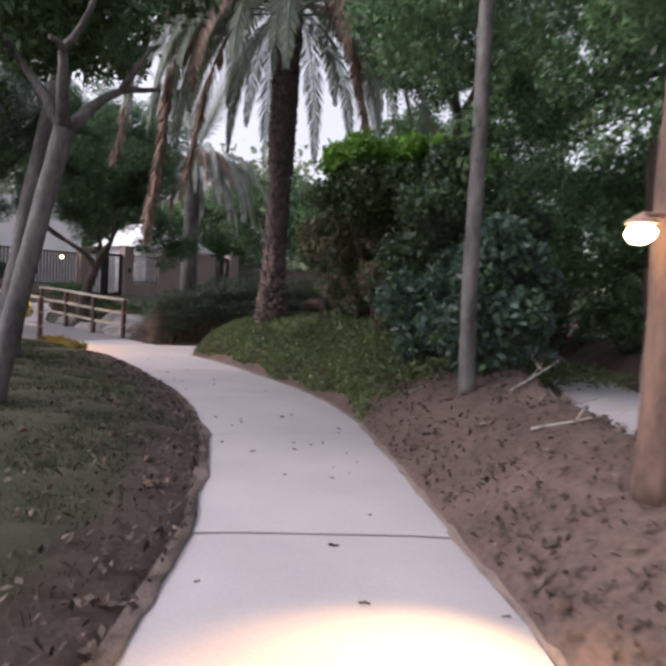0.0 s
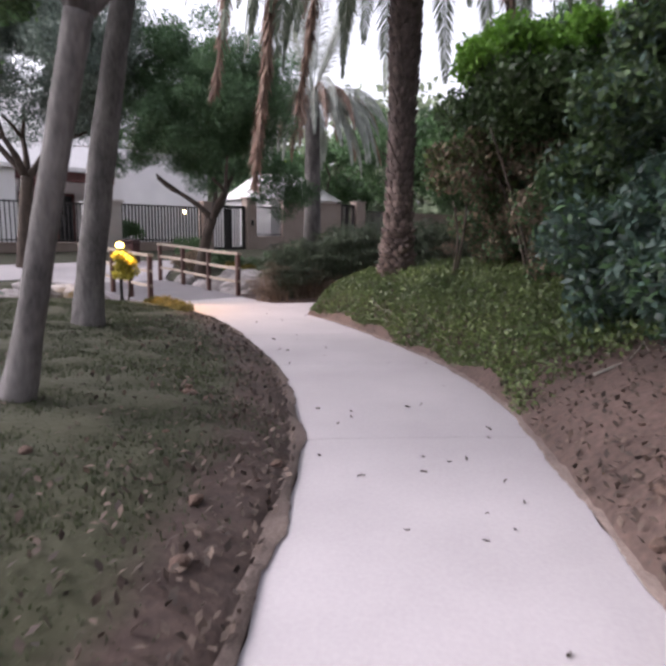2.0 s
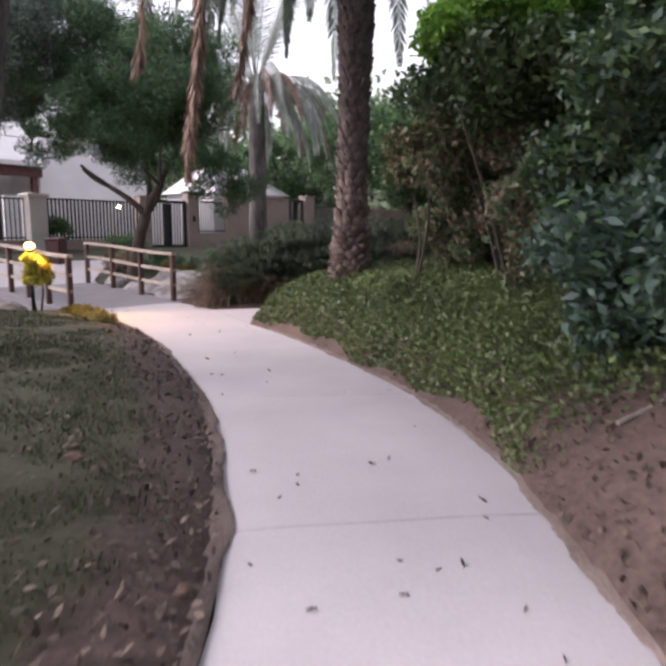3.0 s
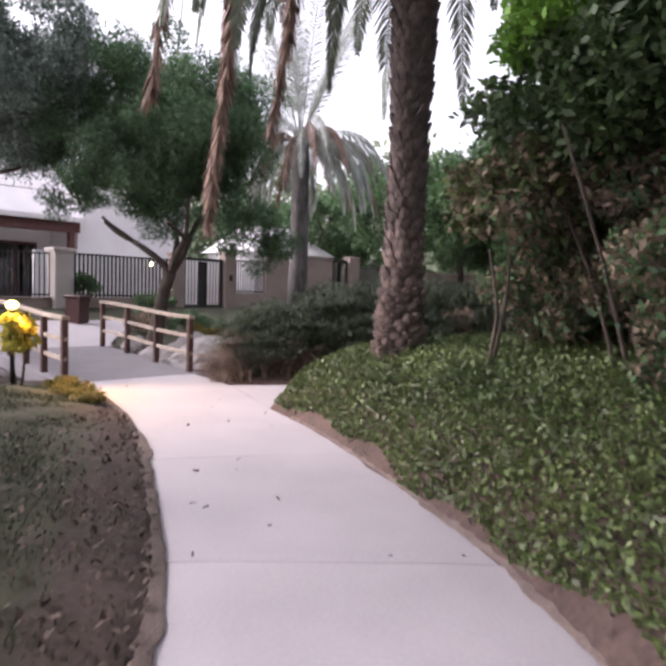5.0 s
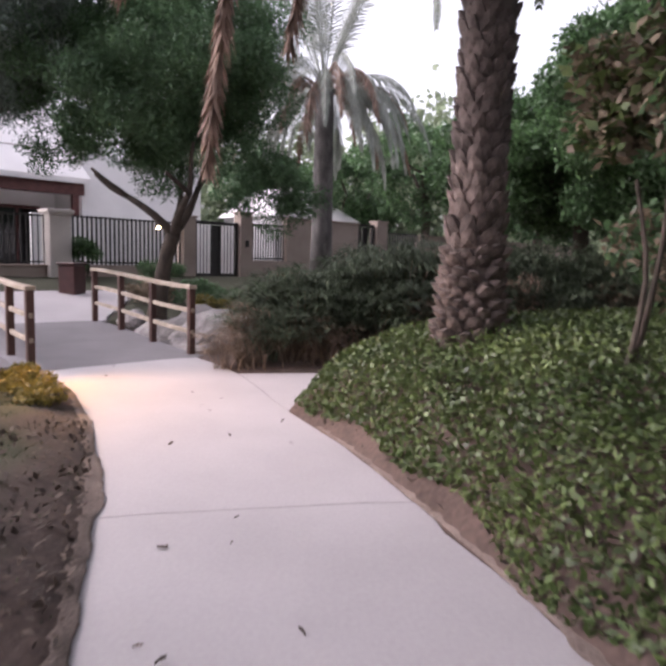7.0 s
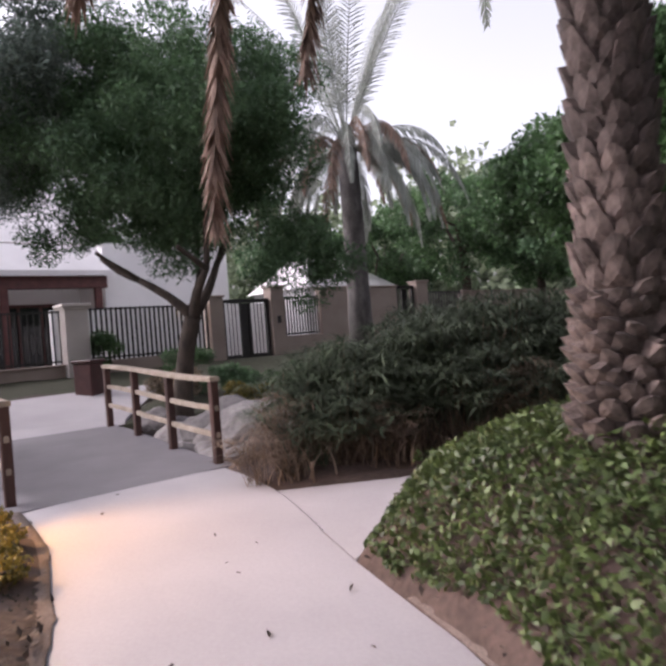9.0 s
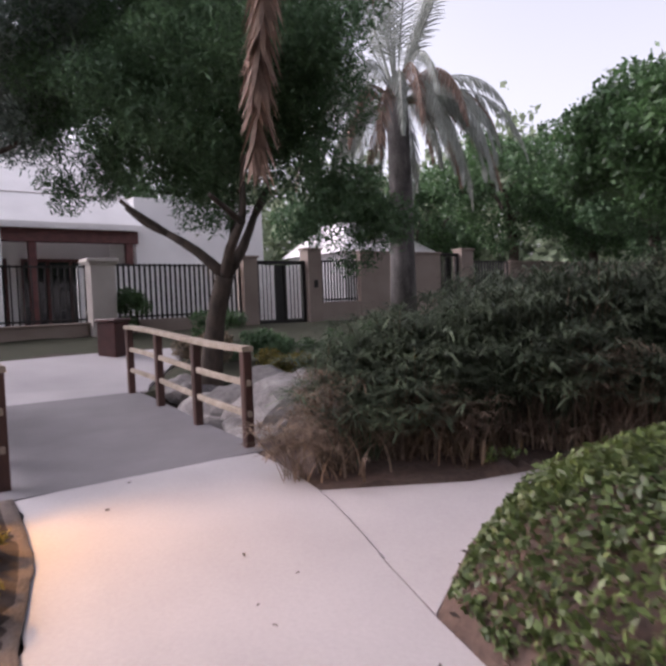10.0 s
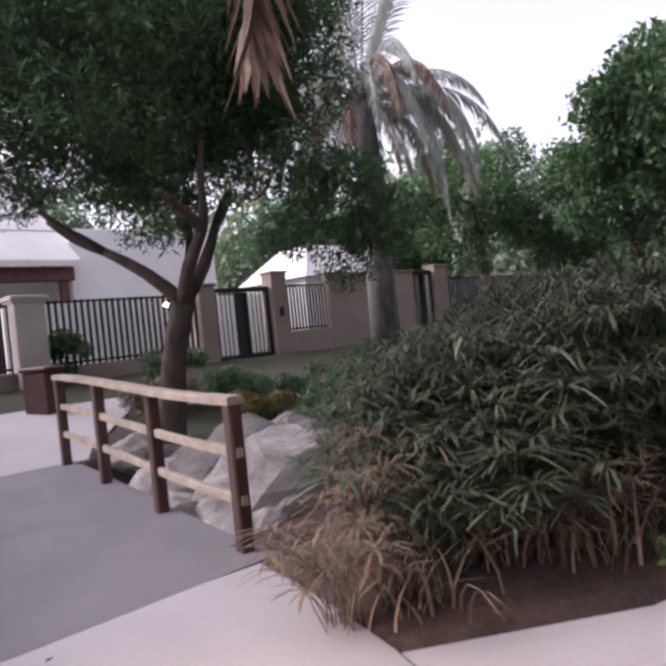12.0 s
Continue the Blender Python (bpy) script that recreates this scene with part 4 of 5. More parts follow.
R = np.random.default_rng(77)
bz = 0.75
# large overhanging bush beside the palm: green roof, dry hollow underside
hx, hy = 0.9, 10.9
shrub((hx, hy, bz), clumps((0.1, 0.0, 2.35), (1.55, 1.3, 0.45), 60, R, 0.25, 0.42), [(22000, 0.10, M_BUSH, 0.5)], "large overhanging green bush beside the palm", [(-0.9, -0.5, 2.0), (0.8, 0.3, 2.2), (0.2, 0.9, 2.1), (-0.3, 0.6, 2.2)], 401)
# Extra top layer: skylight on the bush put into brighter leaf colour.
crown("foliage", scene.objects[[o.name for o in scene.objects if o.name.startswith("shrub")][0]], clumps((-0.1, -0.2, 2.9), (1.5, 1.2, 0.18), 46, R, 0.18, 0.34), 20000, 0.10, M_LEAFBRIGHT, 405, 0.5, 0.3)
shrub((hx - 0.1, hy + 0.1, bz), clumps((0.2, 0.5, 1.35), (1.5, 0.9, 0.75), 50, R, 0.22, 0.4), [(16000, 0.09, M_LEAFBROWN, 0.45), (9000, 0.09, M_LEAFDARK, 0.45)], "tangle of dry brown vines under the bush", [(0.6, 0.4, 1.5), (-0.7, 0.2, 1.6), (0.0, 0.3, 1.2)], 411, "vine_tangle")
shrub((-0.45, 11.55, 0.7), clumps((0.2, 0.0, 1.75), (0.65, 0.5, 0.5), 20, R, 0.15, 0.28), [(5000, 0.09, M_LEAFBROWN, 0.5), (4000, 0.10, M_IVY, 0.55)], "leafy branches hanging in front of the palm trunk", [(0.2, 0.1, 1.6), (0.0, 0.0, 1.2)], 421)
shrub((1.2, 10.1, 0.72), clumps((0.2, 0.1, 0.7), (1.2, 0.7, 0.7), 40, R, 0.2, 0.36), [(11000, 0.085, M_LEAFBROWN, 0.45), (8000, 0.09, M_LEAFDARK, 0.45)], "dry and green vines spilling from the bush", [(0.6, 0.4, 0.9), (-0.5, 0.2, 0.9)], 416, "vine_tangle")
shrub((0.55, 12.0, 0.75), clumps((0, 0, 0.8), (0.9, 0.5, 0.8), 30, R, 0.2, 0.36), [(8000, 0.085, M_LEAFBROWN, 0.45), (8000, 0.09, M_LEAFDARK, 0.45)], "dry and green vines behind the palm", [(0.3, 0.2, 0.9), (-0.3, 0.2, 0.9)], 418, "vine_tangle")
# blue-green shrubs over the soil bank
shrub((1.35, 7.7, 0.65), clumps((0, 0, 0.75), (0.85, 0.9, 0.75), 34, R, 0.2, 0.38), [(12000, 0.11, M_LEAFBLUE, 0.42), (5000, 0.10, M_LEAFDARK, 0.45)], "dense blue-green shrub on the soil bank", [(0.3, 0.2, 0.9), (-0.3, 0.1, 0.9)], 431)
shrub((1.7, 6.9, 0.7), clumps((0, 0, 0.7), (0.45, 0.7, 0.8), 26, R, 0.2, 0.4), [(14000, 0.11, M_LEAFBLUE, 0.42), (6000, 0.10, M_LEAFDARK, 0.45)], "dense blue-green shrub on the soil bank", [(0.3, 0.2, 0.9), (-0.3, 0.1, 0.9)], 441)
shrub((1.6, 8.8, 0.75), clumps((0, 0, 1.5), (1.1, 0.9, 1.2), 46, R, 0.25, 0.42), [(18000, 0.10, M_BUSH, 0.45), (6000, 0.10, M_LEAFBLUE, 0.45)], "tall dark shrub crowding the bank", [(0.4, 0.2, 1.9), (-0.4, 0.1, 1.8)], 451)
shrub((4.9, 9.4, 0.75), clumps((0, 0, 1.5), (1.3, 1.2, 1.5), 50, R, 0.3, 0.5), [(18000, 0.12, M_LEAFDARK, 0.45)], "tall dark shrub behind the bank", [(0.4, 0.2, 1.9), (-0.4, 0.1, 1.8)], 461)
shrub((2.2, 13.4, 0.8), clumps((0, 0, 1.2), (2.0, 0.9, 1.3), 50, R, 0.3, 0.5), [(20000, 0.11, M_LEAFDARK, 0.45)], "dark hedge behind the palm", [(0.4, 0.2, 1.6), (-0.4, 0.1, 1.6)], 471)
shrub((5.2, 12.6, 0.6), clumps((0, 0, 2.0), (2.0, 3.2, 2.2), 60, R, 0.4, 0.7), [(22000, 0.14, M_LEAFDARK, 0.45)], "dark hedge beyond the side path", [(0.4, 0.2, 1.6), (-0.4, 0.1, 1.6)], 481)
shrub((4.4, 4.4, 0.6), clumps((0, 0, 1.2), (1.2, 1.6, 1.2), 40, R, 0.3, 0.5), [(14000, 0.12, M_LEAFDARK, 0.45)], "dark shrub behind the lamp", [(0.4, 0.2, 1.2), (-0.4, 0.1, 1.2)], 491)

# low planting on the far bank, and bushes by the stream on the lawn side
for i, (x, y, r, h, mat) in enumerate([(-8.7, 20.6, 0.6, 0.5, M_LEAFBROWN), (-7.9, 21.4, 0.7, 0.6, M_LEAFMID), (-7.0, 20.2, 0.4, 0.4, M_EDGEPLANT), (-6.4, 21.6, 0.8, 0.9, M_LEAFDARK), (-9.6, 22.6, 0.6, 0.7, M_LEAFDARK),
                                       (-9.6, 11.6, 0.7, 0.7, M_LEAFGREY), (-10.6, 13.2, 0.8, 0.9, M_LEAFGREY), (-8.4, 10.6, 0.5, 0.4, M_LEAFMID), (-11.9, 22.6, 0.35, 1.1, M_LEAFDARK)]):
    shrub((x, y, z_at(x, y)), clumps((0, 0, h * 0.55), (r, r, h * 0.5), 12, R, 0.14, 0.26), [(4200, 0.075, mat, 0.4)], "low planting on the stream bank" if i != 2 else "planting under the tree with yellow light put into its leaf colour", [(0.1, 0, h * 0.6), (-0.1, 0.05, h * 0.5)], 500 + i)

# backdrop woods
woods = np.random.default_rng(5)
blobs = []
for i in range(150):
    a = radians(-78 + 156 * i / 150)
    d = woods.uniform(48, 62)
    h = woods.uniform(9, 15.5) if -0.5 < a < 0.05 else woods.uniform(4, 8)
    blobs.append((d * math.sin(a) - 4, d * math.cos(a) + 6, h * 0.45, 3.0, 3.0, h * 0.55))
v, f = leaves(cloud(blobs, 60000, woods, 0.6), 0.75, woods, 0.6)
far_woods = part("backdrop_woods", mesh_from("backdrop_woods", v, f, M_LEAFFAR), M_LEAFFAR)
tagged(far_woods, "distant belt of green trees with haze put into their colour", "trees", kind="stuff")
for i, (x, y, h, r) in enumerate([(-1.0, 40, 5.2, 3.2), (6, 36, 6.5, 3.0), (-4.2, 37, 7.0, 3.2), (0.5, 33, 6.4, 2.8), (-22, 34, 7.5, 3.5), (-14, 44, 7.0, 3.5), (-26, 22, 7, 3.0), (-20, 12, 6.5, 2.6), (-16, 6, 6, 2.4), (9, 26, 7.5, 3.2), (8, 10, 6.5, 2.6), (7.5, 2, 6.0, 2.2), (-8, 40, 6.0, 3.0)]):
    tree((x, y, z_at(x, y) - 0.05), [(0, 0, 0), (0.1, 0, h * 0.3), (0, 0.1, h * 0.5)], [0.25, 0.2, 0.16], "tall leafy tree in the surrounding garden", M_BARKD,
         clumps((0, 0, h * 0.72), (r, r, h * 0.33), 40, R, 0.5, 0.95), 15000, 0.2, M_LEAFMID if i % 2 else M_LEAFDARK, 600 + i, 3, limb_len=1.5)


# ---------- reeds between the branch path and the stream ----------
def blades(px, py, pz, height, width, rng, lean=0.5, seg=3):
    n = len(px)
    ang = rng.uniform(0, 2 * math.pi, n)
    h = height * rng.uniform(0.5, 1.15, n) * (0.85 + 0.3 * np.sin(px * 2.1 + 1) * np.cos(py * 1.7))
    out = rng.uniform(0.1, 1, n) * lean
    wx, wy = -np.sin(ang), np.cos(ang)
    verts = []
    for i in range(seg + 1):
        t = i / seg
        w = width * (1 - t ** 1.5) * 0.5 + 0.0005
        bx, by = px + np.cos(ang) * out * h * t ** 2, py + np.sin(ang) * out * h * t ** 2
        bzz = pz + h * (t - 0.35 * out * t ** 2.5)
        verts.append(np.stack((bx - wx * w, by - wy * w, bzz), 1))
        verts.append(np.stack((bx + wx * w, by + wy * w, bzz), 1))
    v = np.stack(verts, 1).reshape(-1, 3)
    b = np.arange(n)[:, None] * (2 * seg + 2)
    f = np.concatenate([np.stack((b + 2 * i, b + 2 * i + 1, b + 2 * i + 3, b + 2 * i + 2), -1).reshape(-1, 4) for i in range(seg)])
    return v, f


rng = np.random.default_rng(15)
F0, FD = np.array((-5.05, 15.35)), np.array((0.83, 0.56))
FN = np.array((-0.56, 0.83))


def reed_spots(n, lo, hi, u0, u1, clump):
    c = np.stack((rng.uniform(u0, u1, clump), rng.uniform(lo, hi, clump)), 1)
    p = c[rng.integers(0, clump, n)] + rng.normal(size=(n, 2)) * 0.11
    p[:, 0] += 0.35 * np.maximum(0, p[:, 1] - 0.4) * (p[:, 0] < 1.5)
    xy = np.array((-4.25, 14.62)) + p[:, :1] * FD + p[:, 1:] * FN
    qa = (xy[:, 0] - POST_A.x) * ALONG.x + (xy[:, 1] - POST_A.y) * ALONG.y
    ql = (xy[:, 0] - POST_A.x) * ACROSS.x + (xy[:, 1] - POST_A.y) * ACROSS.y
    xy = xy[~((qa > 0.1) & (ql < 1.9)) & ~((qa > -0.3) & (ql < 0.15))]
    return xy[:, 0], xy[:, 1]


def sedge_meshes(seed, stems, leaf, green, dry_shaded):
    """Upright bare stems, each ending in a wheel of drooping strap leaves."""
    rg = np.random.default_rng(seed)
    sv, sf, lv, lf = [], [], [], []
    for _ in range(stems):
        a = rg.uniform(0, 6.28)
        out = rg.uniform(0.02, 0.42)
        h = rg.uniform(0.5, 1.0) * (1 - 0.35 * out)
        base = Vector((rg.normal() * 0.07, rg.normal() * 0.07, -0.04))
        top = base + Vector((math.cos(a) * out, math.sin(a) * out, h))
        mid = base.lerp(top, 0.55) + Vector((-math.cos(a), -math.sin(a), 0)) * out * 0.16
        b = len(sv)
        for p, r in ((base, 0.006), (mid, 0.005), (top, 0.0035)):
            sv += [tuple(p + Vector((math.cos(q), math.sin(q), 0)) * r) for q in (0, 2.1, 4.2)]
        for k in (0, 3):
            sf += [(b + k + i, b + k + (i + 1) % 3, b + k + 3 + (i + 1) % 3, b + k + 3 + i) for i in range(3)]
        for i in range(int(rg.integers(13, 20))):
            q = rg.uniform(0, 6.28)
            d = Vector((math.cos(q), math.sin(q), rg.uniform(0.0, 0.6))).normalized()
            w = Vector((-math.sin(q), math.cos(q), 0)) * rg.uniform(0.005, 0.009)
            ln = leaf * rg.uniform(0.6, 1.25)
            m1, m2 = top + d * ln * 0.45, top + d * ln * 0.8 + Vector((0, 0, -0.16 * ln))
            tip = top + d * ln + Vector((0, 0, -0.30 * ln))
            b = len(lv)
            lv += [tuple(top - w * 0.4), tuple(top + w * 0.4), tuple(m1 + w), tuple(m1 - w), tuple(m2 + w * 0.8), tuple(m2 - w * 0.8), tuple(tip)]
            lf += [(b, b + 1, b + 2, b + 3), (b + 3, b + 2, b + 4, b + 5), (b + 5, b + 4, b + 6)]
    return mesh_from("stalk", sv, sf, dry_shaded), mesh_from("foliage", lv, lf, green)


SEDGES = [sedge_meshes(900 + i, 30, 0.27, M_REEDDRY if i == 4 else M_REED, M_REEDDRY if i > 2 else M_REED) for i in range(5)]
for i in range(150):
    u, w = 7.6 * ((i * 0.618034) % 1.0) ** 1.15 - 0.1, 0.16 + 2.65 * ((i * 0.754878) % 1.0)
    if u < 0.02 + 0.55 * (w - 0.45):
        continue
    p = np.array((-4.25, 14.62)) + u * FD + w * FN
    kind = 4 if (w < 0.55 and i % 3 == 0) else int(rng.integers(4))
    tall = (0.9 + 0.75 * float(ease(np.array(u / 3.2)))) * (0.62 + 0.38 * float(ease(np.array((w - 0.1) / 1.0)))) * rng.uniform(0.85, 1.2) * (1.05 if kind == 4 else 1)
    m = Matrix.Translation((p[0], p[1], z_at(p[0], p[1]))) @ Matrix.Rotation(rng.uniform(0, 6.28), 4, "Z") @ Matrix.Diagonal((*[rng.uniform(0.95, 1.25) * (0.72 if kind == 4 else 1)] * 2, tall, 1))
    plant = thing("umbrella_sedge", m, "umbrella sedge gone dry and brown at the bed's edge" if kind == 4 else "dark green umbrella sedge with wheels of strap leaves", "sedge", "sedges in the bed")
    tagged(part("stalk", SEDGES[kind][0], M_REED, plant), kind="stuff")
    tagged(part("foliage", SEDGES[kind][1], M_REED, plant), kind="stuff")

x, y = reed_spots(7500, 0.75, 2.7, 0.4, 8.0, 130)
v, f = blades(x, y, terrain(x, y)[0] - 0.03, 1.15, 0.022, rng, 1.3, 4)
reeds = part("reed_bed", mesh_from("reed_bed", v, f, M_REED), M_REED)
tagged(reeds, "dense dark green reeds along the stream", "reeds", kind="stuff")
x, y = reed_spots(2600, 0.12, 0.8, 0.0, 7.0, 60)
v, f = blades(x, y, terrain(x, y)[0] - 0.03, 0.75, 0.02, rng, 1.5, 4)
dry_shaded = part("dry_reeds", mesh_from("dry_reeds", v, f, M_REEDDRY), M_REEDDRY)
tagged(dry_shaded, "dry brown reeds at the edge of the bed", "reeds", kind="stuff")

# ---------- groundcover, lawn and litter ----------
n = 210000
x, y = rng.uniform(-3.4, 3.5, n), rng.uniform(6.6, 16, n)
h, d, side, a = terrain(x, y)
start = 0.07 + 0.07 * np.sin(y * 3.3) * np.cos(x * 2.7)
keep = (side == 1) & (d > start) & (d < 3.6) & (rng.uniform(size=n) < ease((y - 6.7) / 1.2)) & (rng.uniform(size=n) < 1.05 - 0.22 * d)
x, y, h, d = x[keep], y[keep], h[keep], d[keep]
lift = rng.uniform(0, 1, len(x)) ** 0.7 * 0.19 * ease((d - 0.02) / 0.4) + 0.015
v, f = leaves(np.stack((x, y, h + lift), 1), 0.052, rng, 0.5, 0.6)
ivy = part("groundcover", mesh_from("groundcover", v, f, M_IVY), M_IVY)
tagged(ivy, "low leafy green groundcover on the bank", "groundcover", kind="stuff")

n = 190000
x, y = rng.uniform(-8.5, 0, n), rng.uniform(0.5, 14.5, n)
h, d, side, a = terrain(x, y)
patch = np.array([noise.fractal(Vector((u * 0.9, w * 0.9, 3)), 1.0, 2.0, 3) for u, w in zip(x, y)])
keep = (side == 0) & (d > 0.08) & (a < -0.1) & (rng.uniform(size=n) < ease((d - 0.1) / 0.9 + patch * 0.6))
x, y, h = x[keep], y[keep], h[keep]
v, f = blades(x, y, h - 0.005, 0.045, 0.008, rng, 0.8, 2)
lawn = part("lawn", mesh_from("lawn", v, f, M_GRASS), M_GRASS)
tagged(lawn, "short dark green lawn", "grass", kind="stuff")

n = 34000
x, y = rng.uniform(-4.5, 3.2, n), rng.uniform(0.3, 13.5, n)
h, d, side, a = terrain(x, y)
keep = (d > 0.03) & (rng.uniform(size=n) < np.where(side == 0, np.exp(-d * 1.5), np.exp(-d * 0.5) * np.where(y < 7.8, 1, 0.35)))
x, y, h = x[keep], y[keep], h[keep]
v, f = leaves(np.stack((x, y, h + 0.03), 1), 0.055, rng, 0.5, 2.5)
litter_stuff = part("leaf_litter", mesh_from("leaf_litter", v, f, M_LITTER), M_LITTER)
tagged(litter_stuff, "scattered dry leaves on the soil", "leaves", kind="stuff")

# stones and clods on the soil bank
clod = boulder_mesh(9, M_DIRT)
for i in range(60):
    x, y = rng.uniform(0.6, 2.6), rng.uniform(1.8, 7.4)
    if i % 4 == 0:
        x, y = rng.uniform(-2.6, -0.9), rng.uniform(1.5, 7.5)
    h, d, side, a = terrain(np.array([x]), np.array([y]))
    if d[0] < 0.1:
        continue
    r = rng.uniform(0.012, 0.04)
    ob = new("clod", clod)
    ob.matrix_world = Matrix.Translation((x, y, float(h[0]) + r * 0.3)) @ Matrix.Rotation(rng.uniform(0, 6), 4, "Z") @ Matrix.Diagonal((r * 1.5, r, r, 1))
    tagged(ob, "brown clod of earth on the soil", "stone", "clods on the soil")

# soil washed over the rims of the paving
def soil_rim(line, inward, seed):
    rg = np.random.default_rng(seed)
    bm = bmesh.new()
    prev = None
    acc = 0.0
    for i in range(12, len(line) - 2):
        for k in range(6):
            p = line[i].lerp(line[i + 1], k / 6)
            q = inward[i].lerp(inward[i + 1], k / 6)
            n = (q - p).normalized()
            acc = 0.6 * acc + 0.4 * rg.normal()
            w = max(0.004, 0.012 + 0.01 * acc + 0.06 * noise.fractal(Vector((p.x * 1.3, p.y * 1.3, seed)), 1.0, 2.0, 3))
            w *= min(1, (len(line) - 3 - i) / 6)
            row = [bm.verts.new((p.x - n.x * 0.10, p.y - n.y * 0.10, 0.012)), bm.verts.new((p.x + n.x * w * 0.5, p.y + n.y * w * 0.5, 0.014)), bm.verts.new((p.x + n.x * w, p.y + n.y * w, 0.0055))]
            if prev:
                bm.faces.new((prev[0], prev[1], row[1], row[0]))
                bm.faces.new((prev[1], prev[2], row[2], row[1]))
            prev = row
    bmesh.ops.recalc_face_normals(bm, faces=bm.faces[:])
    ob = part("soil_rim", bm, M_DIRTPALE, smooth=True)
    tagged(ob, "thin sandy soil washed over the path edge", "soil", kind="stuff")


M_DIRTPALE = material("sandy_soil", (0.085, 0.062, 0.053), (0.215, 0.165, 0.145), 4, 0.95, 0.8, 60, wide=0.5)
soil_rim(LS, RS, 2)
soil_rim(RS[:-14], LS[:-14], 5)

# bare fallen branches on the bank
for i, (x, y, a, ln) in enumerate([(1.1, 5.1, 0.3, 1.1), (1.35, 4.6, -0.5, 0.8), (0.75, 6.9, 0.5, 0.7), (1.5, 5.7, 0.9, 0.9)]):
    tw = thing("fallen_branch", Matrix.Translation((x, y, z_at(x, y) + 0.03)), "thin bare branch lying on the soil bank", "branch", "fallen branches")
    end = Vector((math.cos(a) * ln, math.sin(a) * ln * 0.6, 0.25))
    part("stick", tube([(0, 0, 0), end * 0.4 + Vector((0, 0.05, -0.02)), end], [0.014, 0.011, 0.004], 6), M_BARKW, tw)
    part("twig", tube([end * 0.4, end * 0.4 + Vector((0.15, 0.12, 0.16))], [0.007, 0.002], 5), M_BARKW, tw)
    part("twig", tube([end * 0.65, end * 0.65 + Vector((-0.05, 0.18, 0.12))], [0.006, 0.002], 5), M_BARKW, tw)


# fallen leaves on the concrete
def fallen(seed):
    rg = np.random.default_rng(seed)
    bm = bmesh.new()
    k = 7
    for s in range(k):
        t = s / (k - 1)
        w = 0.32 * math.sin(math.pi * min(1, t * 0.92 + 0.04)) * rg.uniform(0.8, 1.15)
        z = 0.12 * math.sin(3 * t + seed) + 0.12
        for u in (-1, 0, 1):
            bm.verts.new((t - 0.5, u * w * 0.5, z + abs(u) * rg.uniform(0.05, 0.3)))
    bm.verts.ensure_lookup_table()
    for s in range(k - 1):
        for u in range(2):
            b = s * 3 + u
            bm.faces.new((bm.verts[b], bm.verts[b + 1], bm.verts[b + 4], bm.verts[b + 3]))
    return mesh_of(bm, M_FALLEN)


LEAF = [fallen(i) for i in range(4)]
made = 0
rng = np.random.default_rng(33)
while made < 46:
    i = int(rng.integers(18, len(LS) - 1))
    t = rng.uniform(0.05, 0.97)
    p = LS[i].lerp(RS[i], t)
    p = p + Vector(rng.normal(size=2)) * 0.1
    if poly_distance(np.array([p.x]), np.array([p.y]), POLYS[0])[0] > -0.05:
        continue
    s = rng.uniform(0.02, 0.06)
    ob = new("fallen_leaf", LEAF[made % 4])
    ob.matrix_world = Matrix.Translation((p.x, p.y, 0.005)) @ Matrix.Rotation(rng.uniform(0, 6.3), 4, "Z") @ Matrix.Scale(s, 4)
    tagged(ob, "small dark curled leaf lying on the concrete", "leaf", "fallen leaves on the path")
    made += 1


# ---------- garden lamps ----------
def lamp_light(at, aim, energy, colour, cone):
    li = new("lamp_light", bpy.data.lights.new("lamp_light", "SPOT"))
    li.data.energy, li.data.color, li.data.spot_size, li.data.spot_blend, li.data.shadow_soft_size = energy, colour, radians(cone), 0.9, 0.06
    d = (Vector(aim) - Vector(at)).normalized()
    li.matrix_world = look(Vector(at) + d * 0.13, aim)


def globe(r, at):
    bm = bmesh.new()
    bmesh.ops.create_uvsphere(bm, u_segments=18, v_segments=10, radius=r)
    for v in bm.verts:
        v.co.z *= 0.75
    bmesh.ops.translate(bm, verts=bm.verts[:], vec=at)
    return bm


# lamp bracketed to the trunk by the path
tree_lamp = thing("path_lamp", Matrix.Translation((1.31, 3.12, 1.79)), "warm lit path lamp bracketed to a tree trunk", "lamp")
part("bracket", tube([(0.27, 0.14, 0.02), (0.12, 0.06, 0.1), (0, 0, 0.09)], [0.014, 0.014, 0.014], 8), M_LAMPMETAL, tree_lamp)
part("globe", globe(0.068, (0, 0, 0)), M_BULB, tree_lamp, "glowing glass globe", smooth=True)
part("hood", tube([(0, 0, 0.045), (0, 0, 0.06), (0, 0, 0.09)], [0.075, 0.07, 0.02], 16), M_LAMPMETAL, tree_lamp, "small round hood")
lamp_light((1.31, 3.12, 1.79), (0.2, 2.1, 0), 560, (1.0, 0.6, 0.24), 50)
glow_r = new("path_lamp_glow", bpy.data.lights.new("path_lamp_glow", "POINT"))
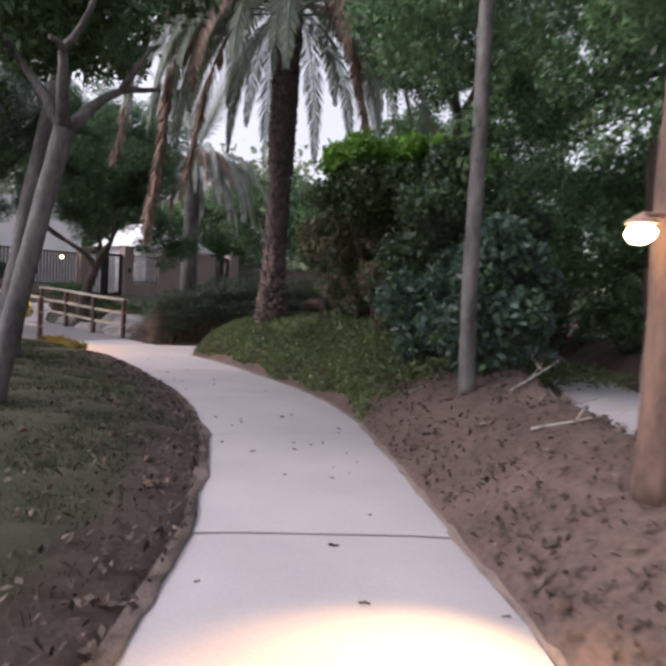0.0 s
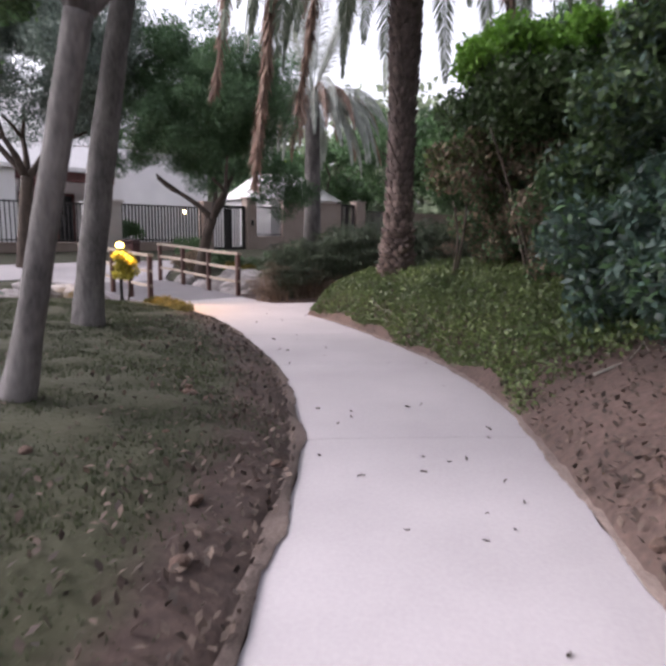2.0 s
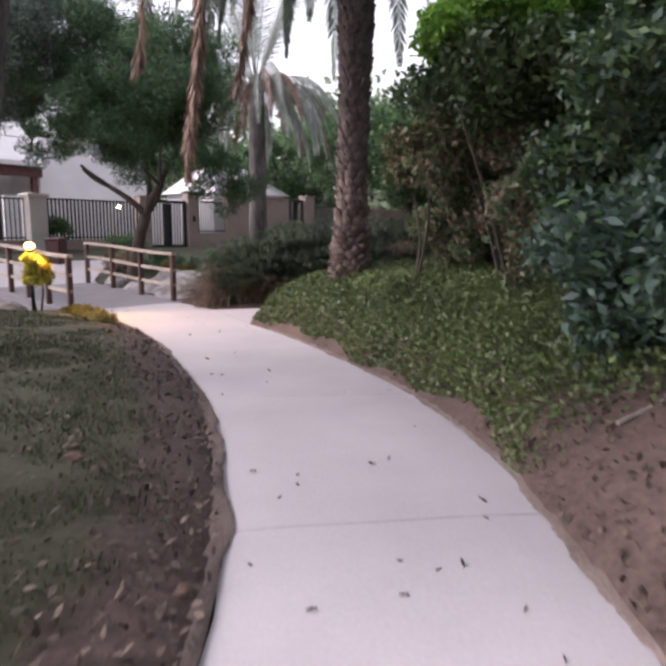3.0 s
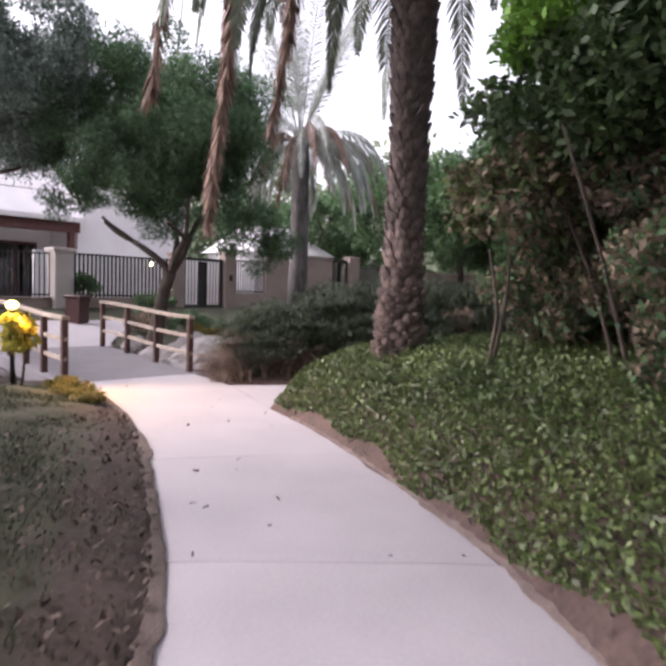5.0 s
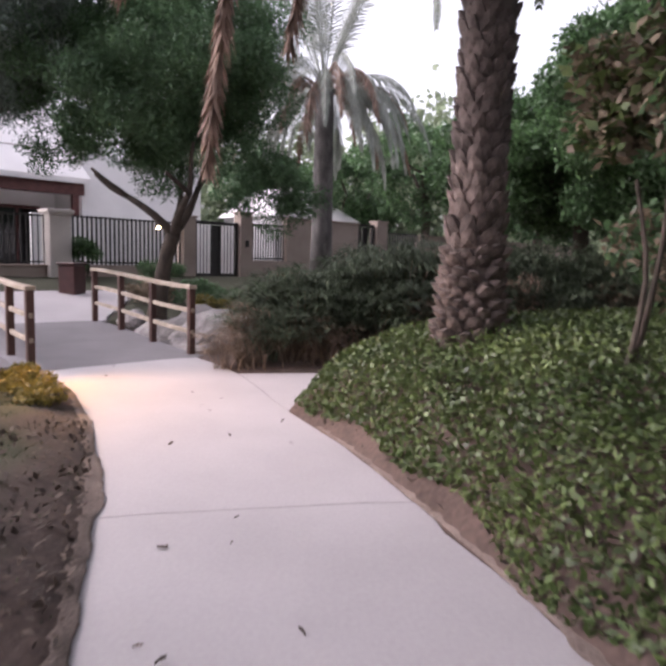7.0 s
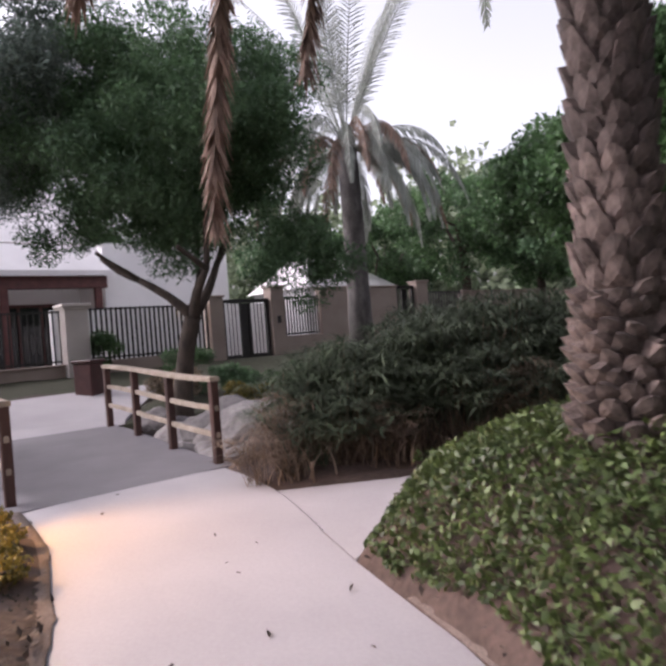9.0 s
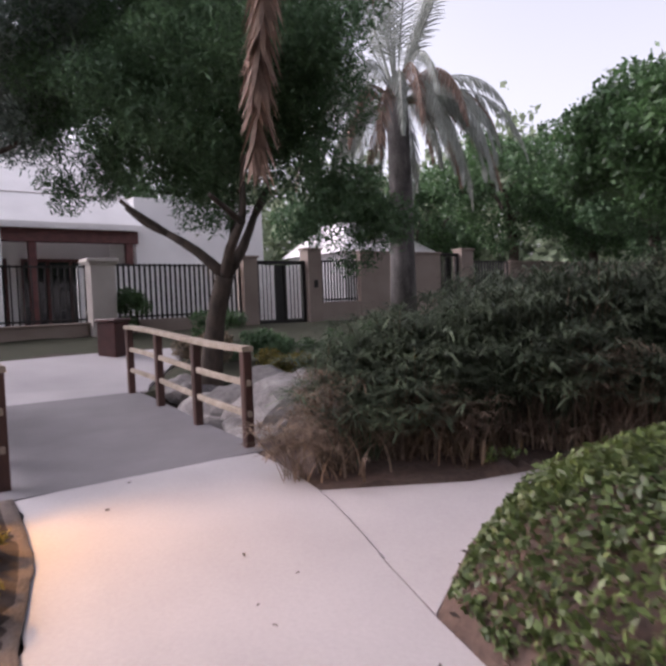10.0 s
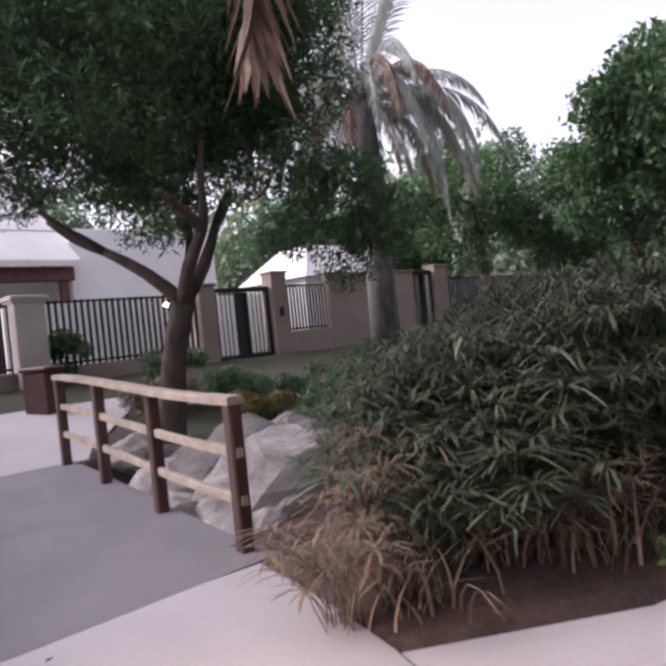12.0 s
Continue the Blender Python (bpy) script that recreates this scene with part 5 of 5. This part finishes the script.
glow_r.data.energy, glow_r.data.color, glow_r.data.shadow_soft_size = 1.2, (1.0, 0.55, 0.25), 0.06
glow_r.location = (1.27, 3.04, 1.72)


def garden_lamp(x, y, height, bulb, label):
    z = z_at(x, y) - 0.03
    lamp = thing("garden_lamp", Matrix.Translation((x, y, z)), label, "lamp")
    h = height - z
    part("post", tube([(0, 0, 0), (0, 0, h - 0.08)], [0.032, 0.028], 14), M_IRON, lamp, smooth=True)
    part("base_plate", tube([(0, 0, 0), (0, 0, 0.04)], [0.08, 0.075], 16), M_IRON, lamp)
    part("lamp_head", tube([(0, 0, h - 0.1), (0, 0, h - 0.05)], [0.04, 0.06], 16), M_IRON, lamp)
    part("globe", globe(0.075, (0, 0, h)), bulb, lamp, "glowing glass globe", smooth=True)
    return lamp


garden_lamp(-6.5, 12.7, 1.17, M_BULBY, "garden lamp with yellow lit globe beside the bridge")
lamp_light((-6.5, 12.7, 1.17), (-5.0, 12.75, 0), 120, (1.0, 0.52, 0.14), 100)
shrub((-6.45, 12.75, z_at(-6.45, 12.75)), clumps((0.02, 0.0, 0.75), (0.22, 0.22, 0.36), 14, np.random.default_rng(3), 0.08, 0.16), [(1500, 0.10, M_YELLOW, 0.35)], "plant lit by the garden lamp, its yellow also put into the leaves", [(0.1, 0, 0.8), (-0.1, 0.05, 0.8)], 701)
pt = new("yellow_lamp_glow", bpy.data.lights.new("yellow_lamp_glow", "POINT"))
pt.data.energy, pt.data.color, pt.data.shadow_soft_size = 14, (1.0, 0.68, 0.2), 0.08
pt.location = (-6.5, 12.55, 1.17)

# low plants at the path edge; the lamp's yellow is also in their leaf colour
for i, (x, y) in enumerate([(-5.75, 12.85), (-5.42, 12.62), (-6.1, 13.2), (-5.12, 12.35), (-4.9, 12.1), (-5.3, 12.3)]):
    shrub((x, y, z_at(x, y)), clumps((-0.1, 0, 0.07), (0.26, 0.2, 0.05), 8, np.random.default_rng(i), 0.06, 0.11), [(900, 0.05, M_EDGEPLANT, 0.4)], "low leafy plant with yellow lamp light put into its leaf colour", [(0.05, 0, 0.1), (-0.1, 0.03, 0.1)], 720 + i)
